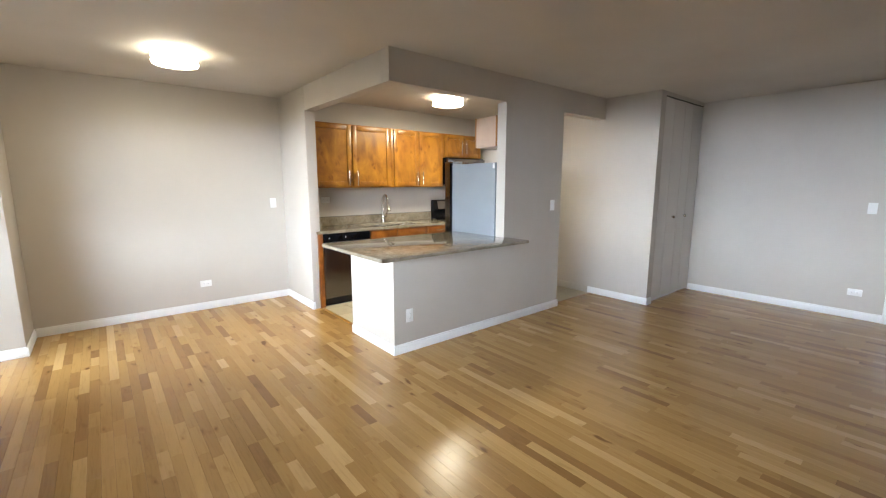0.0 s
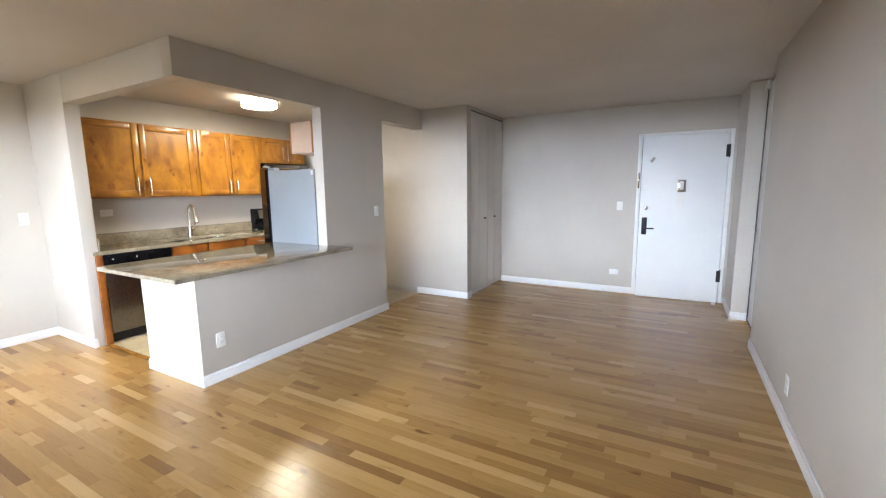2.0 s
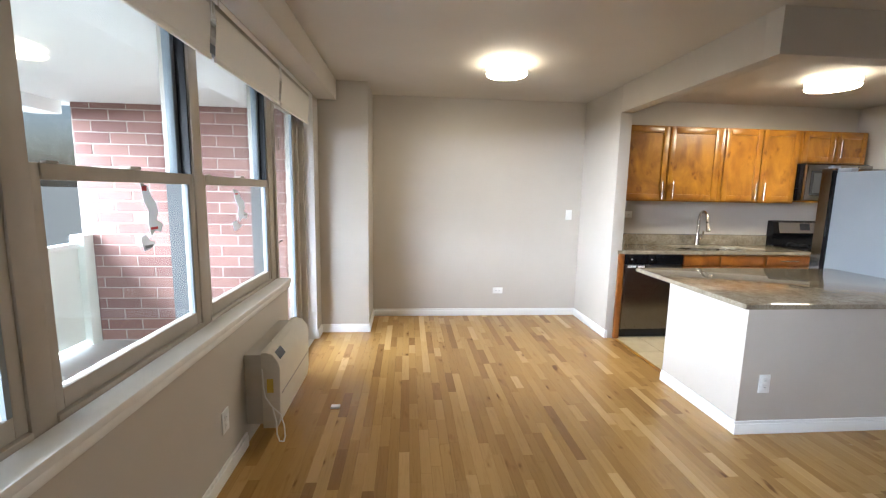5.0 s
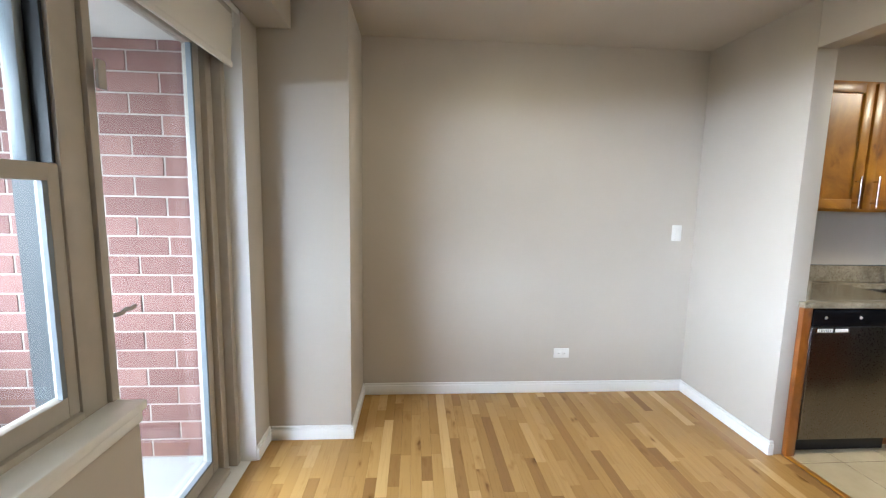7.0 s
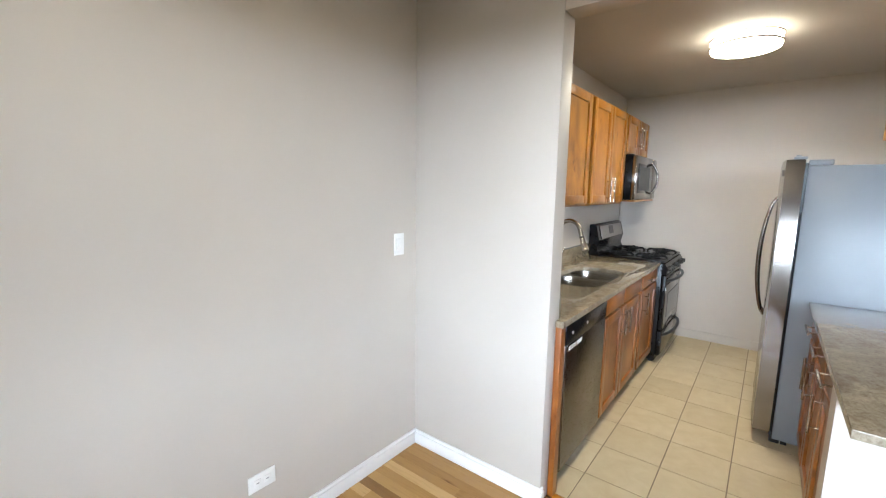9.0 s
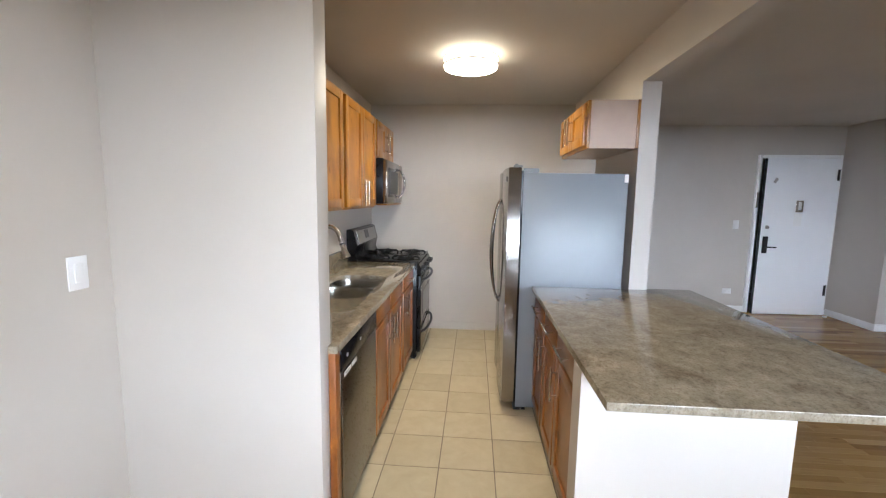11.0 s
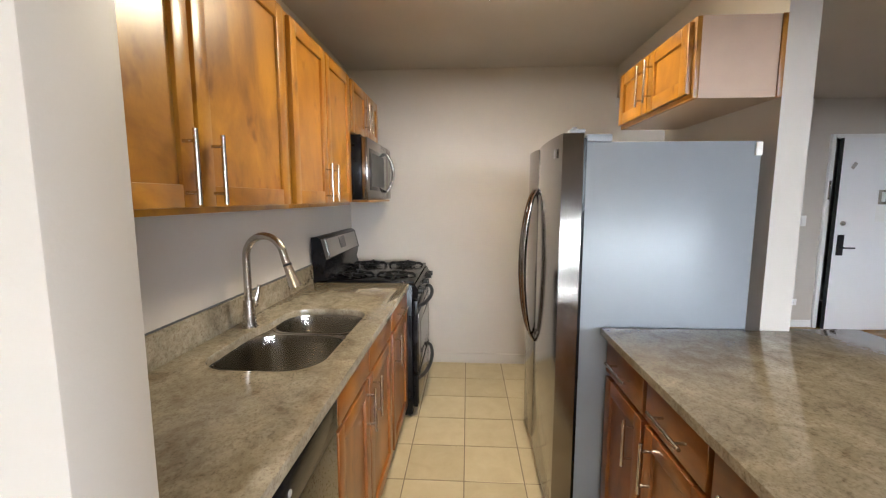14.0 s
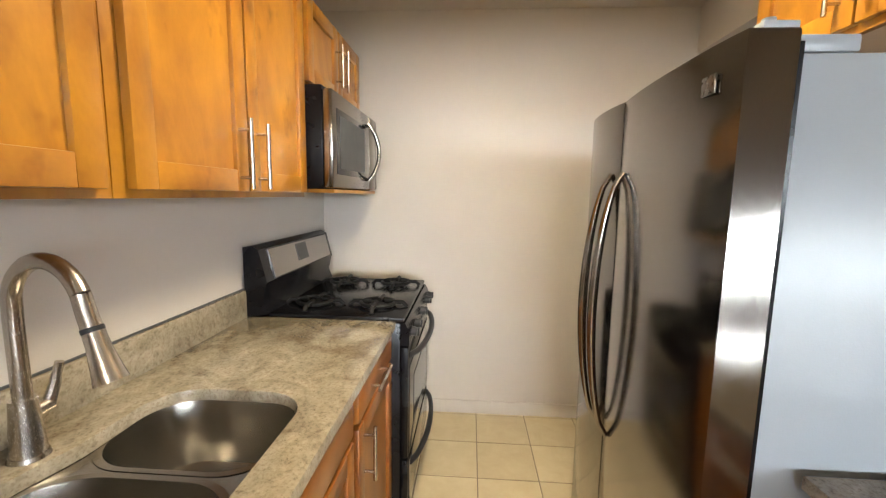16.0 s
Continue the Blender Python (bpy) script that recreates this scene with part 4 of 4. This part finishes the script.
def spout(u, dz):
    return (ex + SX * u, ey + SY * u, ez + dz)


bm = bmesh.new()
tube(bm, [spout(0.020, -0.062), spout(0.030, -0.09), spout(0.041, -0.12), spout(0.052, -0.148)], [0.0165, 0.018, 0.022, 0.0265], 16)
part("spray_head", bm, NICKEL, tap)
bm = bmesh.new()
tube(bm, [spout(0, 0.0), spout(0.008, -0.03), spout(0.0185, -0.058)], [0.0150, 0.0153, 0.016], 16)
part("spout_end", bm, NICKEL, tap)
bm = bmesh.new()
tube(bm, [spout(0.0175, -0.056), spout(0.0207, -0.064)], 0.0176, 16)
part("collar", bm, BLACKMATT, tap)
bm = bmesh.new()
cyl(bm, (TX, TY, 0.985), (TX + 0.045, TY - 0.005, 0.99), 0.016, 0.014, 16)
tube(bm, [(TX + 0.04, TY - 0.005, 0.99), (TX + 0.052, TY - 0.01, 1.025), (TX + 0.056, TY - 0.02, 1.07)], [0.012, 0.010, 0.008], 10)
part("lever", bm, NICKEL, tap)

# ---- dishwasher ----
dw = thing("dishwasher", (0.448, 1.95, 0.006), "dark stainless dishwasher with black control strip", "dishwasher")
DX0, DX1 = 0.145, 0.752
part("tub", B((DX0 + 0.002, DX1 - 0.002, 1.711, 2.25, 0.10, 0.868)), BLACKMATT, dw)
panel = part("door_panel", B((DX0, DX1, 1.682, 1.710, 0.105, 0.765), bev=0.006), STEELDARK, dw)
part("edge_trim", B((DX0 + 0.002, DX0 + 0.007, 1.679, 1.6815, 0.11, 0.76), bev=0.001), STEEL, panel, "bright steel edge")
part("control_strip", B((DX0, DX1, 1.677, 1.710, 0.768, 0.866), bev=0.008), BLACK, dw, "glossy black control strip")
pocket = part("handle_pocket", B((0.165, 0.365, 1.6775, 1.6817, 0.733, 0.763), bev=0.002), STEEL, dw, "bright steel latch plate")
part("label", B((0.175, 0.265, 1.6765, 1.6772, 0.738, 0.758), (0.28, 0.355, 1.6765, 1.6772, 0.738, 0.758)), PLASTIC, pocket, "white printed label")
part("print", B(*[(0.182 + 0.011 * k, 0.182 + 0.011 * k + (0.003, 0.006, 0.004)[k % 3], 1.6758, 1.6763, 0.741, 0.755) for k in range(7)]), GREYPRINT, pocket)
part("toe_panel", B((DX0 + 0.002, DX1 - 0.002, 1.742, 1.762, 0.006, 0.10)), BLACKMATT, dw)
for x in (0.215, 0.42):
    bm = bmesh.new()
    cyl(bm, (x, 1.6767, 0.82), (x, 1.674, 0.82), 0.008, seg=16)
    part("knob", bm, GREYBOX, dw)

# ---- gas range ----
rg = thing("gas_range", (2.57, 1.95, 0.006), "black gas range with stainless door and backguard", "stove")
X0, X1 = 2.19, 2.95
part("body", B((X0, X1, 1.655, 2.285, 0.03, 0.895), bev=0.004), BLACK, rg)
part("cooktop", B((X0, X1, 1.64, 2.20, 0.8955, 0.918), bev=0.007), BLACK, rg, "black enamel cooktop")
bm = bmesh.new()
prism(bm, [(1.654, 0.80), (1.654, 0.893), (1.635, 0.893), (1.618, 0.86), (1.618, 0.80)], "x", X0 + 0.002, X1 - 0.002)
part("control_panel", bm, BLACK, rg)
for x in (2.25, 2.36, 2.57, 2.78, 2.89):
    bm = bmesh.new()
    cyl(bm, (x, 1.617, 0.845), (x, 1.592, 0.842), 0.021, 0.018, 20)
    box(bm, x - 0.004, x + 0.004, 1.583, 1.594, 0.825, 0.861, 0.002)
    part("knob", bm, BLACKMATT, rg, "black burner knob")
od = part("oven_door", B((X0 + 0.004, X1 - 0.004, 1.622, 1.653, 0.305, 0.79), bev=0.006), BLACK, rg)
part("door_skin", B((X0 + 0.03, X1 - 0.03, 1.617, 1.6215, 0.315, 0.70), bev=0.001), STEEL, od, "stainless door skin")
part("oven_window", B((X0 + 0.14, X1 - 0.14, 1.6145, 1.6168, 0.40, 0.62)), DARKGLASS, od, "dark oven glass")
dr = part("warming_drawer", B((X0 + 0.004, X1 - 0.004, 1.622, 1.653, 0.08, 0.295), bev=0.006), BLACK, rg)
part("drawer_skin", B((X0 + 0.03, X1 - 0.03, 1.617, 1.6215, 0.09, 0.285), bev=0.001), STEEL, dr, "stainless drawer skin")


def arched(xa, xb, y, z, out, r):
    bm = bmesh.new()
    tube(bm, [(xa + (xb - xa) * k / 14, y - out * math.sin(math.pi * k / 14) ** 0.6, z) for k in range(15)], r, 12)
    return bm


part("handle", arched(X0 + 0.05, X1 - 0.05, 1.62, 0.745, 0.055, 0.013), BLACKMATT, od, "black arched handle")
part("handle", arched(X0 + 0.05, X1 - 0.05, 1.62, 0.262, 0.055, 0.013), BLACKMATT, dr, "black arched handle")
bm = bmesh.new()
prism(bm, [(2.285, 0.90), (2.285, 1.19), (2.25, 1.195), (2.222, 1.18), (2.19, 1.05), (2.195, 1.04), (2.21, 0.97), (2.19, 0.92)], "x", X0 - 0.02, X1 + 0.01)
part("backguard", bm, BLACK, rg, "black curved backguard")
bm = bmesh.new()
prism(bm, [(2.2185, 1.172), (2.1895, 1.055), (2.1865, 1.057), (2.2155, 1.174)], "x", X0 + 0.05, X1 - 0.03)
fp = part("fascia", bm, STEEL, rg, "stainless control fascia")
bm = bmesh.new()
prism(bm, [(2.2135, 1.165), (2.194, 1.088), (2.1925, 1.089), (2.2115, 1.166)], "x", 2.50, 2.62)
part("clock_display", bm, DARKGLASS, fp)
for cx in (2.35, 2.79):
    for cy in (1.78, 2.06):
        bm = bmesh.new()
        cyl(bm, (cx, cy, 0.9182), (cx, cy, 0.926), 0.05, 0.042, 24)
        cyl(bm, (cx, cy, 0.926), (cx, cy, 0.932), 0.034, 0.03, 24)
        part("burner", bm, IRON, rg)
        bm = bmesh.new()
        for k in range(4):
            a = math.pi / 2 * k
            dx, dy = math.cos(a), math.sin(a)
            tube(bm, [(cx + dx * 0.03, cy + dy * 0.03, 0.940), (cx + dx * 0.11, cy + dy * 0.11, 0.939), (cx + dx * 0.128, cy + dy * 0.128, 0.92)], 0.010, 8)
        tube(bm, [(cx + 0.075 * math.cos(2 * math.pi * k / 16), cy + 0.075 * math.sin(2 * math.pi * k / 16), 0.935) for k in range(17)], 0.009, 8)
        part("grate", bm, IRON, rg, "black iron burner grate")
for x in (X0 + 0.05, X1 - 0.05):
    for y in (1.69, 2.24):
        part("foot", B((x - 0.02, x + 0.02, y - 0.02, y + 0.02, 0.006, 0.03)), BLACKMATT, rg)

# ---- microwave ----
mw = thing("microwave", (2.595, 2.1, 1.42), "stainless over-the-range microwave hung under the cabinet", "microwave")
part("case", B((2.210, 2.975, 1.9650, 2.297, 1.425, 1.823), bev=0.004), BLACK, mw)
md = part("door", B((2.212, 2.805, 1.9250, 1.9630, 1.43, 1.81), bev=0.008), STEEL, mw, "stainless door")
part("window", B((2.265, 2.715, 1.9215, 1.9245, 1.485, 1.745), bev=0.001), DARKGLASS, md)
part("window_mesh", B((2.295, 2.685, 1.9195, 1.9210, 1.51, 1.72)), JAMBDARK, md)
part("control_panel", B((2.809, 2.973, 1.9250, 1.9630, 1.43, 1.81), bev=0.008), STEEL, mw)
bm = bmesh.new()
tube(bm, [(2.770 + 0.02 * math.sin(math.pi * k / 14), 1.9240 - 0.055 * math.sin(math.pi * k / 14) ** 0.7, 1.475 + 0.29 * k / 14) for k in range(15)], 0.011, 12)
part("handle", bm, STEEL, md, "curved stainless handle")
part("underside", B((2.235, 2.945, 1.93, 2.28, 1.41, 1.424)), CABV, mw)

# ---- refrigerator ----
fr = thing("refrigerator", (1.79, 0.52, 0.006), "side-by-side refrigerator, stainless doors and grey sides", "refrigerator")
part("body", B((1.362, 2.205, 0.165, 0.838, 0.03, 1.657), bev=0.006), FRIDGESIDE, fr, "pale grey textured side panels")
part("gasket", B((1.348, 2.195, 0.8385, 0.852, 0.08, 1.67)), BLACK, fr)
part("kick_plate", B((1.365, 2.20, 0.80, 0.85, 0.008, 0.068), bev=0.004), BLACKMATT, fr)
part("back_cap", B((1.352, 1.3619, 0.168, 0.192, 1.60, 1.652), bev=0.002), PLASTIC, fr, "white corner cap")


def fridge_door(x0, x1):
    """A door with softly bowed front and rounded sides."""
    bm = bmesh.new()
    n = 14
    out = [(x0, 0.853)] + [(x0 + (x1 - x0) * k / n, 0.928 + 0.022 * math.sin(math.pi * (0.04 + 0.92 * k / n)) ** 0.5) for k in range(n + 1)] + [(x1, 0.853)]
    prism(bm, out, "z", 0.075, 1.69)
    bmesh.ops.bevel(bm, geom=[e for e in bm.edges if abs(e.verts[0].co.z - e.verts[1].co.z) < 1e-4], offset=0.006, segments=2, affect="EDGES", profile=0.5)
    return bm


for x0, x1, hx in ((1.338, 1.885, 1.835), (1.891, 2.205, 1.94)):
    d = part("door", fridge_door(x0, x1), STEEL, fr, "brushed stainless door")
    bm = bmesh.new()
    tube(bm, [(hx, 0.945 + 0.066 * math.sin(math.pi * k / 20) ** 0.55, 0.67 + 0.81 * k / 20) for k in range(21)], [0.008 + 0.006 * math.sin(math.pi * k / 20) for k in range(21)], 14)
    part("handle", bm, STEEL, d, "long bowed stainless handle")
    hy = 1.352 if hx < 1.9 else 2.14
    bm = bmesh.new()
    box(bm, hy, hy + 0.05, 0.845, 0.905, 1.6905, 1.706, 0.004)
    cyl(bm, (hy + 0.02, 0.885, 1.706), (hy + 0.02, 0.885, 1.714), 0.011, seg=14)
    part("hinge", bm, FRIDGESIDE, fr, "grey top hinge")
    part("hinge_cover", B((hy + 0.012, hy + 0.075, 0.735, 0.838, 1.6572, 1.688), bev=0.006), FRIDGESIDE, fr)
    if hx < 1.9:
        part("badge", B((1.40, 1.445, 0.9445, 0.949, 1.60, 1.635), bev=0.001), STEELDARK, d, "small dark maker's badge")
for x in (1.39, 2.17):
    for y in (0.20, 0.78):
        part("foot", B((x - 0.015, x + 0.015, y - 0.015, y + 0.015, 0.006, 0.03)), BLACKMATT, fr)

# ---- balcony end wall of brick ----
bw = thing("wall_balcony_brick", (-4.0, 1.95, -0.02), "red brick balcony end wall with pale mortar joints", "brick wall", kind="structure")
part("mortar", B((-4.98, -3.10, 1.853, 2.05, -0.02, 2.169)), MORTAR, bw, "pale mortar")
CH, CL = 0.1016, 0.305
brick_meshes = {}


def brick(x0, x1, z0):
    key = round(x1 - x0, 3)
    if key not in brick_meshes:
        bm = bmesh.new()
        box(bm, -key / 2, key / 2, -0.013, 0.0125, -CH / 2 + 0.0045, CH / 2 - 0.0045, 0.002, 1)
        brick_meshes[key] = mesh_of("brick", bm, BRICK, False)
    ob = new("brick", brick_meshes[key])
    ob.parent = bw
    ob.matrix_parent_inverse = bw.matrix_basis.inverted()
    ob.location = ((x0 + x1) / 2, 1.862 + random.uniform(-0.002, 0.002), z0 + CH / 2)


for row in range(22):
    z, x = -0.015 + row * CH, -4.975 - (CL / 2 if row % 2 else 0.0)
    while x < -3.12:
        a, b = max(x + 0.005, -4.975), min(x + CL - 0.005, -3.105)
        if b - a > 0.04:
            brick(a, b, z)
        x += CL

# ---- floors ----
fl = tagged(part("floor", B((-3.1, 5.7, -4.4, 2.67, -0.15, -0.004)), UNDER, None), "narrow honey oak strip floor, worn satin finish", "floor", kind="structure")
rng = random.Random(5)
PW = 0.0572
meshes = {}


def board_faces(x0, x1, y0, y1):
    c, z0, zc, z1 = 0.0005, -0.004, 0.0036, 0.0040
    v = [(x0, y0, z0), (x1, y0, z0), (x1, y1, z0), (x0, y1, z0), (x0, y0, zc), (x1, y0, zc), (x1, y1, zc), (x0, y1, zc),
         (x0 + c, y0 + c, z1), (x1 - c, y0 + c, z1), (x1 - c, y1 - c, z1), (x0 + c, y1 - c, z1)]
    f = [(0, 1, 5, 4), (1, 2, 6, 5), (2, 3, 7, 6), (3, 0, 4, 7), (4, 5, 9, 8), (5, 6, 10, 9), (6, 7, 11, 10), (7, 4, 8, 11), (8, 9, 10, 11)]
    return v, f


def spans(x):
    if x < -2.87:
        return [(-3.62, 0.92)]
    if x < -2.36:
        return [(-3.63, 1.955)]
    if x < 0.01:
        return [(-3.63, 2.515)]
    if x < 0.10:
        return [(-3.63, 1.71)]
    if x < 2.80:
        return [(-3.63, 0.075)]
    if x < 3.15:
        return [(-3.72, 0.075)]
    if x < 3.68:
        return [(-3.72, -0.60)]
    return [(-3.56, -0.60)]


rest_v, rest_f, count = [], [], 0
x = -2.895
while x < 4.39:
    x1 = min(x + PW, 4.40)
    for y0, y1 in spans(x + PW / 2):
        y = y0 - rng.uniform(0, 0.7)
        while y < y1:
            ln = rng.choice((0.2, 0.26, 0.32, 0.4, 0.48, 0.58, 0.7, 0.9))
            a, b = max(y, y0), min(y + ln, y1)
            y += ln
            if b - a < 0.02:
                continue
            near = -2.45 < x < -0.25 and -2.4 < a < 0.95 and count < 300
            gap = 0.0003
            if near:
                count += 1
                key = round(b - a, 3)
                if key not in meshes:
                    me = bpy.data.meshes.new("plank")
                    me.from_pydata(*(lambda q: (q[0], [], q[1]))(board_faces(-PW / 2 + gap, PW / 2 - gap, -key / 2 + gap, key / 2 - gap)))
                    me.materials.append(PLANK)
                    meshes[key] = me
                ob = new("plank", meshes[key])
                ob.parent = fl
                ob.location = (x + PW / 2, (a + b) / 2, rng.uniform(-0.0003, 0.0002))
            else:
                v, f = board_faces(x + gap, x1 - gap, a + gap, b - gap)
                o = len(rest_v)
                rest_v += v
                rest_f += [tuple(i + o for i in q) for q in f]
    x += PW
me = bpy.data.meshes.new("planks")
me.from_pydata(rest_v, [], rest_f)
me.materials.append(PLANKS)
ob = new("planks", me)
ob.parent = fl
tagged(ob, kind="stuff")

solid("threshold_strip", B((0.094, 0.124, 0.76, 1.70, -0.003, 0.0075), (2.29, 3.14, 0.07, 0.10, -0.003, 0.0075), bev=0.003), CABV, "brown wooden threshold between oak floor and tiles", "threshold", "structure")
kf = tagged(part("floor_kitchen", B((0.125, 3.149, 0.101, 2.299, -0.0035, 0.003)), GROUT, None), "beige square ceramic kitchen tiles with dark grout", "floor", kind="structure")
TP = 0.3055
tx = 0.985 - 3 * TP
while tx < 3.15:
    ty = 1.317 - 4 * TP
    while ty < 2.30:
        a, b = max(tx, 0.125) + 0.0025, min(tx + TP, 3.149) - 0.0025
        c, d = max(ty, 0.101) + 0.0025, min(ty + TP, 2.299) - 0.0025
        if b - a > 0.015 and d - c > 0.015:
            bm = bmesh.new()
            box(bm, a, b, c, d, 0.0031, 0.0062, 0.0015, 1)
            part("tile", bm, TILE, kf)
        ty += TP
    tx += TP
